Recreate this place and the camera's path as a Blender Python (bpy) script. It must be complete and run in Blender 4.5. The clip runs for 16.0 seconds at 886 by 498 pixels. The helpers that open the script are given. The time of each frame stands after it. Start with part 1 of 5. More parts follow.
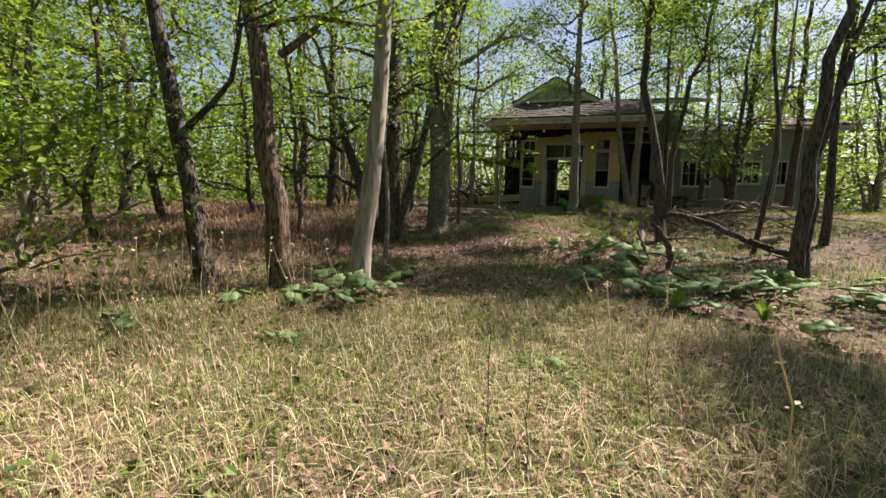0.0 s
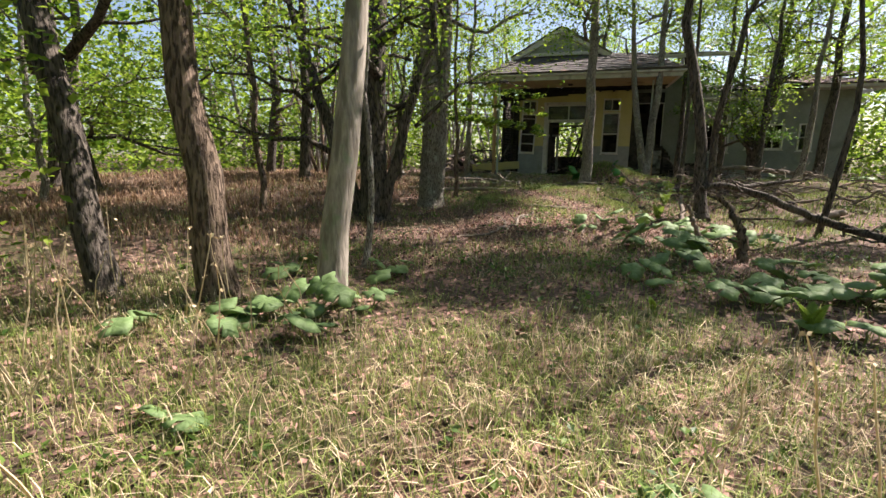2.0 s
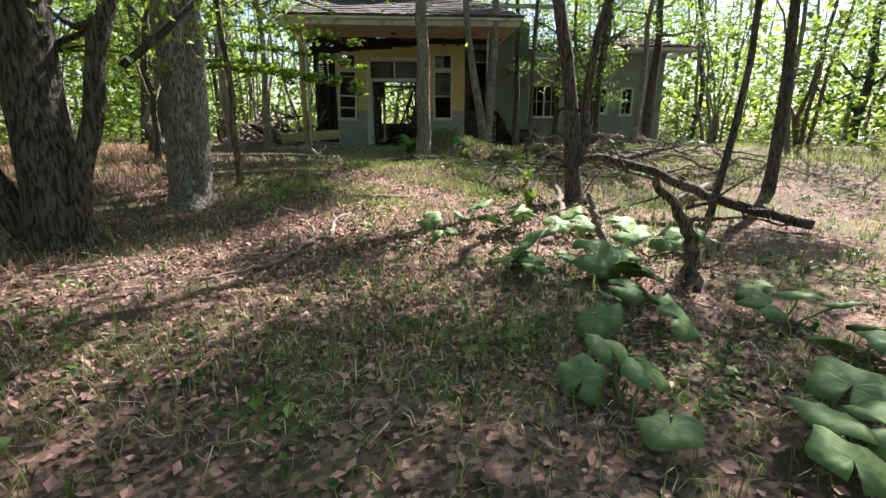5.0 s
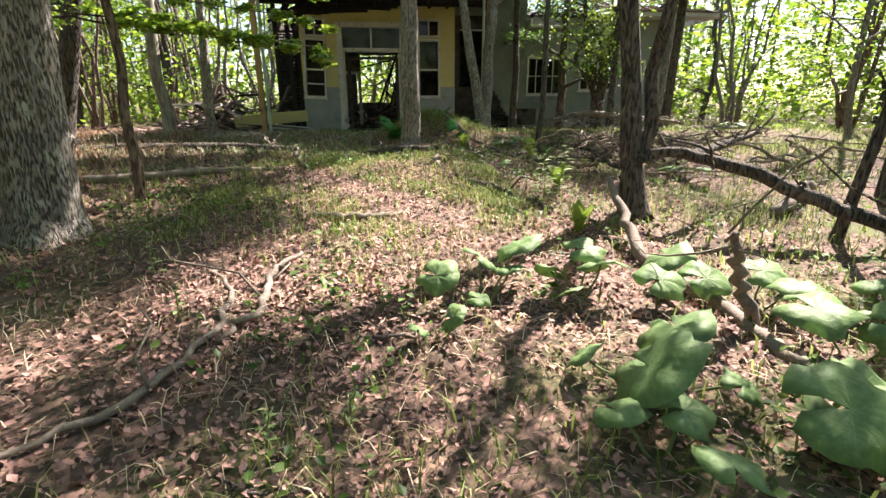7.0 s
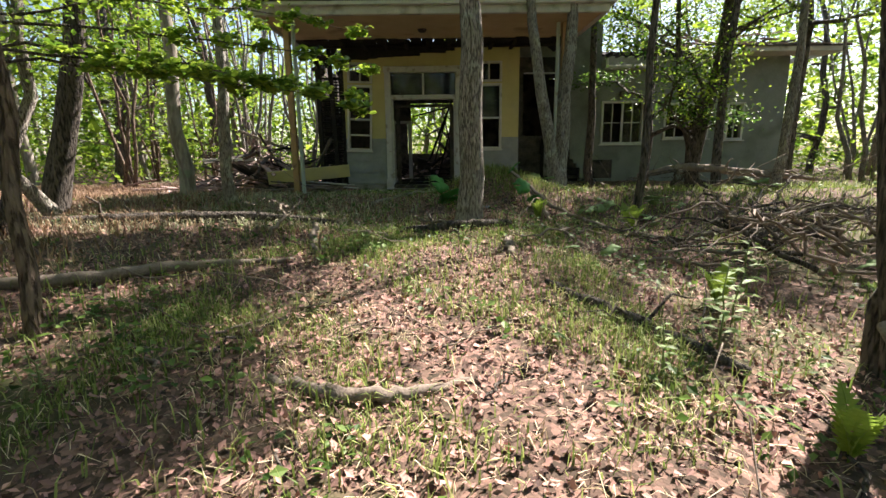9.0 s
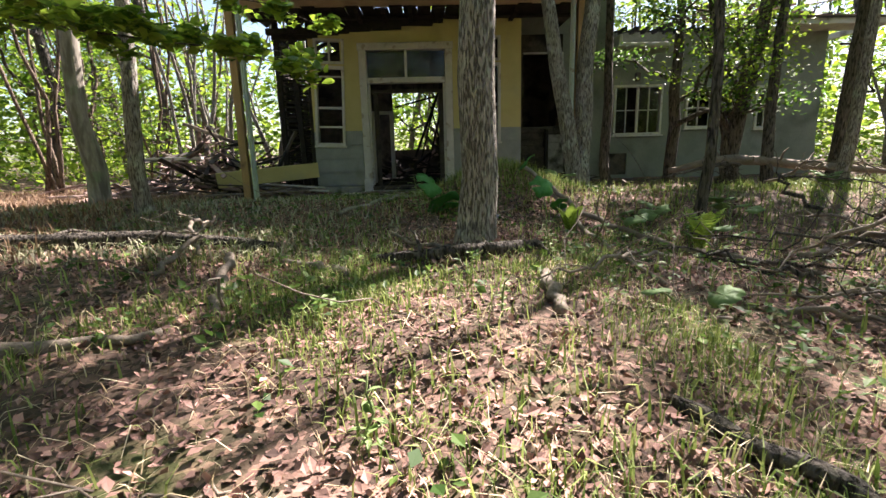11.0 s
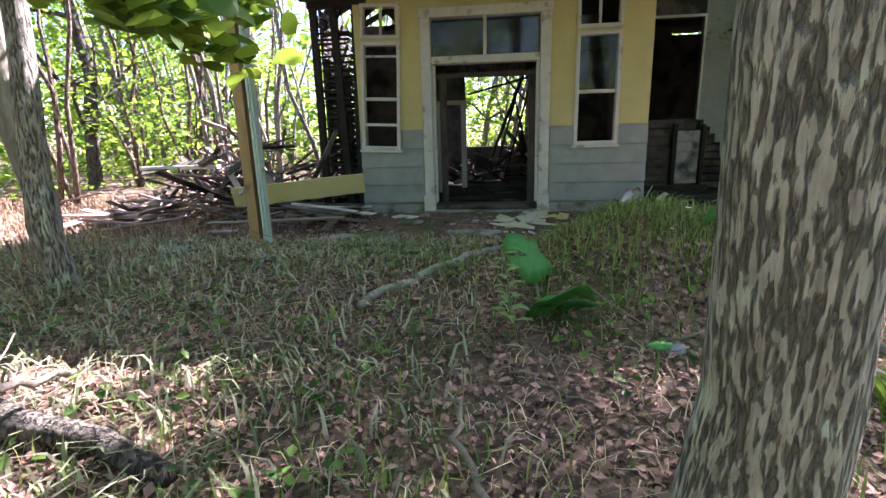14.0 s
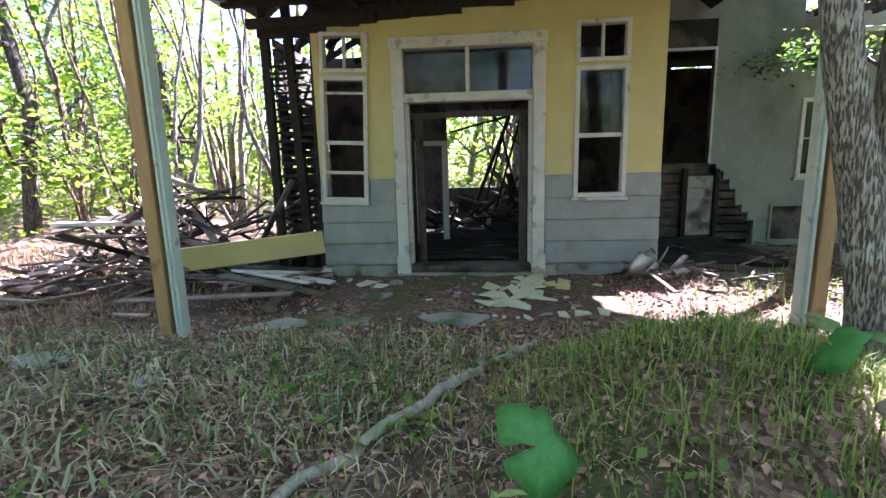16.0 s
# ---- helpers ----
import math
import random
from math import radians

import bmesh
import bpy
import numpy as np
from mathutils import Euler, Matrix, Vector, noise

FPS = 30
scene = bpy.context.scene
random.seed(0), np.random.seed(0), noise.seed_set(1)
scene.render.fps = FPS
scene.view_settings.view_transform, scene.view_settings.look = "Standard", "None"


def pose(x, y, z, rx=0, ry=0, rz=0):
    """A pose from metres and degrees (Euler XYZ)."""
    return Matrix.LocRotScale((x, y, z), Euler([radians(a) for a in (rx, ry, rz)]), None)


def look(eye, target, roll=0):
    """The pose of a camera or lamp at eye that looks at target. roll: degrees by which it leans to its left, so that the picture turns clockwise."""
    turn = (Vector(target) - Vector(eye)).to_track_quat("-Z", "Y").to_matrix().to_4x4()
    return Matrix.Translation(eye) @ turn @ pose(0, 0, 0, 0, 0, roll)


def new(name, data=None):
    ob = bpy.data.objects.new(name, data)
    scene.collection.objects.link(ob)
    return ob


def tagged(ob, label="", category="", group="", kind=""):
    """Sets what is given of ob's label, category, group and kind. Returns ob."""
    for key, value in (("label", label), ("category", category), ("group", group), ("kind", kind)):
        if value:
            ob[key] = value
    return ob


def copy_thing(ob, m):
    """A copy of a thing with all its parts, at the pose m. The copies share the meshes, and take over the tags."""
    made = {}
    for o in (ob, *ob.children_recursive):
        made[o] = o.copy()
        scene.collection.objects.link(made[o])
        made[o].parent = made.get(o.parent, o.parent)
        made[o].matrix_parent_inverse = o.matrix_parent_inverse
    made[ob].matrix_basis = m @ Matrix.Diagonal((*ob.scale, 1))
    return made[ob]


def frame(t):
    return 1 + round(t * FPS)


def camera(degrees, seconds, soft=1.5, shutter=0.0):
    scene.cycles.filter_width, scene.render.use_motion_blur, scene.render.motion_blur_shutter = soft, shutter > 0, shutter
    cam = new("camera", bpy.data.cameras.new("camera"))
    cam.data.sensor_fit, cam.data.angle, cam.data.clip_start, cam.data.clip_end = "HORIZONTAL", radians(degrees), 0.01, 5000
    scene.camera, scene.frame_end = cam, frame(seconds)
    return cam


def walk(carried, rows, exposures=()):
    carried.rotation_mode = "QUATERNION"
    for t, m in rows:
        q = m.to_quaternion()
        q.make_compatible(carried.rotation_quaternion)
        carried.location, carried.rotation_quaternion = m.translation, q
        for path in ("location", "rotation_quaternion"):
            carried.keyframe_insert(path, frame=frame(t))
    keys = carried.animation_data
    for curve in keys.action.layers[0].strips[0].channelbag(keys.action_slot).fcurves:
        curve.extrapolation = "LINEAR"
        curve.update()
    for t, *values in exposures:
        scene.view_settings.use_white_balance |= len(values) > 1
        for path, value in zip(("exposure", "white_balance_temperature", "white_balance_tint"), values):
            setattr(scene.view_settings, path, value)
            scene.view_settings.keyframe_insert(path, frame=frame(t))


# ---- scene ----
cam = camera(86.1, 16.0)
PATH = [
    (0.0, 1.379, -22.132, 0.713, 17.64, -7.23, -0.63),
    (0.5, 1.008, -21.748, 0.641, 23.75, -9.89, -0.37),
    (1.0, 0.813, -21.276, 0.578, 25.16, -12.52, -0.19),
    (1.5, 0.651, -20.739, 0.578, 22.67, -12.29, -0.42),
    (2.0, 0.563, -20.279, 0.669, 15.90, -11.04, -0.55),
    (2.5, 0.570, -19.759, 0.687, 8.01, -11.72, -0.37),
    (3.0, 0.539, -19.240, 0.669, 4.61, -12.95, -0.27),
    (3.5, 0.553, -18.664, 0.614, 0.75, -14.25, -0.32),
    (4.0, 0.514, -18.108, 0.640, -3.00, -14.25, -0.26),
    (6.5, 0.233, -15.135, 0.636, -5.46, -16.40, 0.22),
    (7.0, 0.316, -14.564, 0.658, -6.70, -17.01, 0.25),
    (7.5, 0.355, -13.992, 0.673, -6.15, -13.56, 0.37),
    (8.0, 0.356, -13.389, 0.668, -5.76, -12.82, 0.46),
    (8.5, 0.371, -12.830, 0.765, -3.72, -11.95, 0.76),
    (9.0, 0.338, -12.259, 0.802, -0.62, -11.67, 0.76),
    (11.5, 0.297, -9.792, 0.682, -2.45, -11.88, 1.60),
    (12.0, 0.220, -9.317, 0.807, -0.95, -11.93, 1.48),
    (12.5, 0.217, -8.832, 0.915, 1.80, -10.95, 1.63),
    (13.0, 0.141, -8.398, 0.935, 5.15, -11.30, 1.69),
    (13.5, 0.129, -7.925, 0.948, 6.46, -13.69, 1.77),
    (14.0, 0.162, -7.457, 1.049, 6.22, -13.58, 1.59),
    (14.5, 0.173, -7.044, 1.063, 5.13, -15.78, 1.74),
    (15.0, 0.244, -6.726, 1.155, 5.36, -16.17, 1.72),
    (15.5, 0.225, -6.474, 1.220, 6.50, -14.64, 1.39),
    (16.0, 0.173, -6.139, 1.324, 4.69, -10.40, 1.54),
]
walk(cam, [(t, pose(x, y, z, 90 + pitch, roll, yaw)) for t, x, y, z, yaw, pitch, roll in PATH],
     [(0, 1.3, 6800, 18), (2, 1.6, 6700, 18), (4, 1.8, 6100, 15), (7, 2.3, 6600, 18), (9, 1.95, 6600, 16), (11.5, 2.4, 6400, 22), (12.5, 3.0, 6000, 30), (14.5, 3.35, 5750, 28), (16, 3.65, 5600, 30)])

# ---- light: high sun behind the house to the right, clear sky ----
SUN_DIR = Vector((0.68, 0.70, 1.08)).normalized()
world = bpy.data.worlds.new("sky")
scene.world = world
world.use_nodes = True
wn = world.node_tree
sky = wn.nodes.new("ShaderNodeTexSky")
sky.sky_type = "NISHITA"
sky.sun_disc = False
sky.sun_elevation = math.asin(SUN_DIR.z)
sky.sun_rotation = math.atan2(SUN_DIR.x, SUN_DIR.y)
wn.links.new(sky.outputs[0], wn.nodes["Background"].inputs[0])
wn.nodes["Background"].inputs[1].default_value = 0.062
sun = new("sun", bpy.data.lights.new("sun", "SUN"))
sun.data.energy, sun.data.angle, sun.data.color = 5.0, radians(0.55), (1.0, 0.94, 0.85)
sun.matrix_world = look(SUN_DIR * 60, (0, 0, 0))

rng = np.random.default_rng(7)


# ---- ground shape ----
PROFILE_Y = [-400, -30, -17, -12.5, -11.5, -10.2, -8.3, -7.0, -5.4, -3.9, -2.7, -1.5, 0, 30, 400]
PROFILE_Z = [-0.9, -0.75, -0.68, -0.62, -0.52, -0.38, -0.18, -0.13, -0.13, 0.03, -0.06, -0.13, -0.14, -0.1, 0.0]


def ground_height(x, y):
    x, y = np.asarray(x, float), np.asarray(y, float)
    z = np.interp(y, PROFILE_Y, PROFILE_Z)
    side = np.clip((x - 1.2) / 1.8, 0, 1) * np.clip((y + 13) / 2, 0, 1) * np.clip((-4.2 - y) / 1.5, 0, 1)
    z = z - 0.22 * side * np.clip((9 - x) / 4, 0, 1)
    left = np.clip((-2.5 - x) / 4, 0, 1) * np.clip((-5 - y) / 5, 0, 1)
    z = z + 0.35 * left * np.clip((y + 20) / 4, 0, 1)
    z = z + 0.45 * np.exp(-(((x - 1.3) / 0.85) ** 2 + ((y + 3.95) / 0.75) ** 2))
    z = z + 0.10 * np.exp(-(((x - 0.7) / 0.5) ** 2 + ((y + 6.5) / 0.5) ** 2))
    z = z + 0.030 * np.sin(1.7 * x + 0.6 * y) * np.sin(1.3 * y - 0.5 * x) + 0.015 * np.sin(4.1 * x + 1.0) * np.sin(3.7 * y)
    return z


# ---- materials ----
def material(name, dark, light, scale=6.0, rough=0.85, bump=0.3, fine=60.0, stretch=(1, 1, 1), island=0.0, through_light=0.0,
             metal=0.0, spec=0.3, contrast=(0.3, 0.7), third=None, third_scale=1.3, third_edge=(0.5, 0.62)):
    m = bpy.data.materials.new(name)
    m.use_nodes = True
    n, l = m.node_tree.nodes, m.node_tree.links
    b = n["Principled BSDF"]
    geo = n.new("ShaderNodeNewGeometry")
    mp = n.new("ShaderNodeMapping")
    mp.inputs["Scale"].default_value = stretch
    l.new(geo.outputs["Position"], mp.inputs[0])
    big = n.new("ShaderNodeTexNoise")
    big.inputs["Scale"].default_value, big.inputs["Detail"].default_value, big.inputs["Roughness"].default_value = scale, 8, 0.65
    small = n.new("ShaderNodeTexNoise")
    small.inputs["Scale"].default_value, small.inputs["Detail"].default_value = fine, 6
    l.new(mp.outputs[0], big.inputs["Vector"])
    l.new(mp.outputs[0], small.inputs["Vector"])
    mixf = n.new("ShaderNodeMath")
    mixf.operation = "MULTIPLY_ADD"
    l.new(small.outputs[0], mixf.inputs[0])
    mixf.inputs[1].default_value = 0.45
    half = n.new("ShaderNodeMath")
    half.operation = "MULTIPLY"
    l.new(big.outputs[0], half.inputs[0])
    half.inputs[1].default_value = 0.55
    l.new(half.outputs[0], mixf.inputs[2])
    value = mixf.outputs[0]
    if island:
        mi = n.new("ShaderNodeMix")
        mi.inputs[0].default_value = island
        l.new(value, mi.inputs[2])
        l.new(geo.outputs["Random Per Island"], mi.inputs[3])
        value = mi.outputs[0]
    ramp = n.new("ShaderNodeMapRange")
    ramp.inputs[1].default_value, ramp.inputs[2].default_value = contrast
    l.new(value, ramp.inputs[0])
    mix = n.new("ShaderNodeMix")
    mix.data_type = "RGBA"
    mix.inputs[6].default_value, mix.inputs[7].default_value = (*dark, 1), (*light, 1)
    l.new(ramp.outputs[0], mix.inputs[0])
    colour = mix.outputs[2]
    if third:
        spot = n.new("ShaderNodeTexNoise")
        spot.inputs["Scale"].default_value, spot.inputs["Detail"].default_value = third_scale, 7
        l.new(geo.outputs["Position"], spot.inputs["Vector"])
        edge = n.new("ShaderNodeMapRange")
        edge.inputs[1].default_value, edge.inputs[2].default_value = third_edge
        l.new(spot.outputs[0], edge.inputs[0])
        mix3 = n.new("ShaderNodeMix")
        mix3.data_type = "RGBA"
        l.new(edge.outputs[0], mix3.inputs[0])
        l.new(colour, mix3.inputs[6])
        mix3.inputs[7].default_value = (*third, 1)
        colour = mix3.outputs[2]
    l.new(colour, b.inputs["Base Color"])
    b.inputs["Roughness"].default_value, b.inputs["Metallic"].default_value = rough, metal
    b.inputs["Specular IOR Level"].default_value = spec
    if bump:
        bp = n.new("ShaderNodeBump")
        bp.inputs["Strength"].default_value, bp.inputs["Distance"].default_value = bump, 0.02
        l.new(mixf.outputs[0], bp.inputs["Height"])
        l.new(bp.outputs[0], b.inputs["Normal"])
    if through_light:
        tr = n.new("ShaderNodeBsdfTranslucent")
        l.new(colour, tr.inputs[0])
        ms = n.new("ShaderNodeMixShader")
        ms.inputs[0].default_value = through_light
        l.new(b.outputs[0], ms.inputs[1])
        l.new(tr.outputs[0], ms.inputs[2])
        l.new(ms.outputs[0], n["Material Output"].inputs[0])
    return m


def bark_material(name, dark, light, lichen=None, ridge=26.0, depth=1.0):
    m = material(name, dark, light, 9, 0.92, 0.0, 55, (1, 1, 0.22), contrast=(0.32, 0.66), third=lichen, third_scale=5.0, third_edge=(0.56, 0.66))
    n, l = m.node_tree.nodes, m.node_tree.links
    geo, mp = n.new("ShaderNodeNewGeometry"), n.new("ShaderNodeMapping")
    mp.inputs["Scale"].default_value = (1, 1, 0.2)
    l.new(geo.outputs["Position"], mp.inputs[0])
    furrow = n.new("ShaderNodeTexNoise")
    furrow.inputs["Scale"].default_value, furrow.inputs["Detail"].default_value, furrow.inputs["Distortion"].default_value = ridge, 5, 0.3
    l.new(mp.outputs[0], furrow.inputs["Vector"])
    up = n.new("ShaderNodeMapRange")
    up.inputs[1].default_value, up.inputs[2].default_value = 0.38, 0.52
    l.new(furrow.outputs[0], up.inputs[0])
    fine = n.new("ShaderNodeTexNoise")
    fine.inputs["Scale"].default_value, fine.inputs["Detail"].default_value = 70, 8
    l.new(mp.outputs[0], fine.inputs["Vector"])
    sm = n.new("ShaderNodeMath")
    sm.operation = "MULTIPLY_ADD"
    l.new(fine.outputs[0], sm.inputs[0])
    sm.inputs[1].default_value = 0.5
    l.new(up.outputs[0], sm.inputs[2])
    b = n["Principled BSDF"]
    # crevice darkening put into the base colour, along the furrows of the bump
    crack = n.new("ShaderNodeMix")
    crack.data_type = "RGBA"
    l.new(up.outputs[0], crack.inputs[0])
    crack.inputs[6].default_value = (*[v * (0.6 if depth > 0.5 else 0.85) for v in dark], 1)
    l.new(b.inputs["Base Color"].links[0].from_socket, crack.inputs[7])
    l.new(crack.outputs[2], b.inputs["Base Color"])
    bp = n.new("ShaderNodeBump")
    bp.inputs["Strength"].default_value, bp.inputs["Distance"].default_value = depth, 0.03
    l.new(sm.outputs[0], bp.inputs["Height"])
    l.new(bp.outputs[0], n["Principled BSDF"].inputs["Normal"])
    return m


M_GROUND = material("forest_soil", (0.035, 0.026, 0.018), (0.115, 0.082, 0.056), 2.2, 0.95, 0.8, 45, third=(0.075, 0.095, 0.028), third_scale=0.9)
M_GRASS = material("green_grass", (0.10, 0.155, 0.03), (0.36, 0.42, 0.13), 1.2, 0.6, 0, 40, island=0.6, through_light=0.4)
M_DRY = material("dry_grass", (0.34, 0.25, 0.14), (0.80, 0.66, 0.45), 1.5, 0.75, 0, 40, island=0.7, through_light=0.25)
M_RUST = material("rusty_dry_grass", (0.17, 0.095, 0.06), (0.42, 0.29, 0.19), 1.5, 0.8, 0, 40, island=0.7, through_light=0.2)
M_LITTER = material("fallen_leaves", (0.06, 0.034, 0.027), (0.53, 0.30, 0.25), 2.0, 0.8, 0.2, 80, island=0.85, contrast=(0.1, 0.95))
M_HERB = material("low_herbs", (0.045, 0.095, 0.02), (0.15, 0.24, 0.05), 2.0, 0.5, 0, 60, island=0.7, through_light=0.4)
M_BAMBOO = material("withered_bamboo_grass", (0.10, 0.13, 0.05), (0.50, 0.47, 0.33), 2.0, 0.6, 0, 60, island=0.9, through_light=0.25, contrast=(0.1, 0.9))
M_LEAF = material("spring_leaves", (0.085, 0.17, 0.018), (0.29, 0.40, 0.045), 0.8, 0.45, 0, 30, island=0.7, through_light=0.55)
M_LEAF2 = material("deep_green_leaves", (0.04, 0.10, 0.016), (0.11, 0.20, 0.03), 0.8, 0.45, 0, 30, island=0.7, through_light=0.5)
M_BUTTER = material("butterbur_leaf", (0.13, 0.23, 0.075), (0.27, 0.38, 0.165), 5, 0.55, 0.4, 40, through_light=0.4)
M_FRESH = material("fresh_butterbur_leaf", (0.05, 0.20, 0.045), (0.11, 0.34, 0.09), 6, 0.5, 0.4, 40, through_light=0.35)
M_HERBPALE = material("pale_herb_leaf", (0.16, 0.25, 0.07), (0.34, 0.44, 0.19), 5, 0.55, 0, 40, island=0.5, through_light=0.35)
M_STEM = material("plant_stem", (0.12, 0.17, 0.06), (0.22, 0.27, 0.11), 8, 0.6, 0.1, 60, through_light=0.1)
M_FERN = material("fern_green", (0.13, 0.22, 0.03), (0.28, 0.38, 0.06), 6, 0.5, 0, 40, through_light=0.45)
M_MOSS = material("yellow_moss", (0.10, 0.13, 0.02), (0.34, 0.26, 0.05), 5, 0.95, 0.8, 70)
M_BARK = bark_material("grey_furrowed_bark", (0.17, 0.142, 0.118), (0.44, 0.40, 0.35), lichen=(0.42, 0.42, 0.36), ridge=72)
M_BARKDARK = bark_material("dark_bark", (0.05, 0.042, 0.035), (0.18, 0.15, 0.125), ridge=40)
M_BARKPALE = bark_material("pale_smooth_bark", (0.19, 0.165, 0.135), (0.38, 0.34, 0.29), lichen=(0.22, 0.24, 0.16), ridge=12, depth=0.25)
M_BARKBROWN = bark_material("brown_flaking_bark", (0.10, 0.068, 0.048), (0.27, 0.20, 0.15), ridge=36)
M_DEADWOOD = material("bleached_dead_wood", (0.09, 0.068, 0.052), (0.30, 0.245, 0.20), 10, 0.9, 0.6, 70, (1, 1, 1))
M_YELLOW = material("faded_yellow_paint", (0.43, 0.37, 0.155), (0.57, 0.50, 0.235), 3, 0.8, 0.25, 90, third=(0.42, 0.38, 0.22), third_scale=2.0, third_edge=(0.58, 0.75))
M_GREYBOARD = material("weathered_grey_siding", (0.19, 0.205, 0.20), (0.33, 0.345, 0.33), 3.5, 0.85, 0.25, 90, (1, 1, 1), third=(0.20, 0.20, 0.17), third_scale=2.5, third_edge=(0.57, 0.75))
M_GREENWALL = material("grey_green_plaster", (0.15, 0.168, 0.152), (0.27, 0.285, 0.258), 1.6, 0.9, 0.3, 50, third=(0.12, 0.13, 0.11), third_scale=1.2, third_edge=(0.55, 0.75))
M_WHITE = material("peeling_white_paint", (0.40, 0.38, 0.35), (0.62, 0.61, 0.58), 6, 0.75, 0.3, 90, third=(0.33, 0.29, 0.24), third_scale=7, third_edge=(0.6, 0.68))
M_CHAR = material("charred_timber", (0.012, 0.011, 0.010), (0.05, 0.045, 0.042), 9, 0.95, 0.8, 60, spec=0.1)
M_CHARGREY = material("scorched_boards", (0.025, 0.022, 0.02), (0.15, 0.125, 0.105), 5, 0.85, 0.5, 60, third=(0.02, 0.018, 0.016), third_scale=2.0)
M_SHINGLE = material("dark_roof_shingles", (0.035, 0.032, 0.034), (0.13, 0.115, 0.11), 4, 0.9, 0.6, 60, third=(0.20, 0.12, 0.095), third_scale=2.2, third_edge=(0.6, 0.72))
M_FASCIA = material("stained_pale_fascia", (0.38, 0.37, 0.34), (0.60, 0.585, 0.54), 3, 0.85, 0.25, 70, third=(0.22, 0.20, 0.17), third_scale=2.4, third_edge=(0.57, 0.7))
M_SOFFIT = material("tan_porch_ceiling", (0.38, 0.29, 0.17), (0.54, 0.43, 0.27), 2, 0.85, 0.2, 60, third=(0.20, 0.15, 0.10), third_scale=1.7, third_edge=(0.58, 0.75))
M_TIMBER = material("raw_orange_timber", (0.26, 0.15, 0.07), (0.50, 0.33, 0.17), 6, 0.75, 0.35, 60, (4, 4, 0.5), third=(0.16, 0.10, 0.06), third_scale=3, third_edge=(0.58, 0.7))
M_PALEGREEN = material("pale_green_paint", (0.38, 0.44, 0.40), (0.54, 0.60, 0.55), 6, 0.7, 0.25, 80, third=(0.30, 0.25, 0.19), third_scale=6, third_edge=(0.62, 0.7))
M_CONCRETE = material("mossy_concrete", (0.17, 0.165, 0.15), (0.36, 0.35, 0.32), 5, 0.9, 0.5, 70, third=(0.08, 0.095, 0.05), third_scale=2.5)
M_PLANK = material("pinkish_weathered_planks", (0.17, 0.105, 0.095), (0.50, 0.37, 0.34), 3, 0.85, 0.4, 70, (2, 2, 2), third=(0.07, 0.055, 0.05), third_scale=2.5, third_edge=(0.56, 0.66))
M_PLANKGREY = material("grimy_pale_boards", (0.14, 0.13, 0.12), (0.42, 0.41, 0.38), 4, 0.85, 0.4, 70, third=(0.06, 0.055, 0.05), third_scale=3.0, third_edge=(0.5, 0.62))
M_CREAM = material("cream_plaster_board", (0.42, 0.40, 0.28), (0.64, 0.62, 0.47), 4, 0.9, 0.3, 70, third=(0.25, 0.23, 0.18), third_scale=4, third_edge=(0.58, 0.72))
M_TIN = material("bent_metal_sheet", (0.38, 0.37, 0.36), (0.62, 0.61, 0.59), 5, 0.45, 0.2, 60, metal=0.6, third=(0.24, 0.13, 0.08), third_scale=6)
M_PLASTIC = material("rubbish_fabric", (0.18, 0.18, 0.22), (0.40, 0.40, 0.46), 6, 0.6, 0.3, 60)
M_PETAL = material("white_petals", (0.70, 0.70, 0.62), (0.85, 0.85, 0.78), 20, 0.6, 0, 60, through_light=0.3)

M_GLASS = bpy.data.materials.new("dusty_window_glass")
M_GLASS.use_nodes = True
_g = M_GLASS.node_tree
_b = _g.nodes["Principled BSDF"]
_b.inputs["Transmission Weight"].default_value, _b.inputs["Roughness"].default_value = 1.0, 0.04
_b.inputs["IOR"].default_value, _b.inputs["Base Color"].default_value = 1.3, (0.75, 0.80, 0.82, 1)


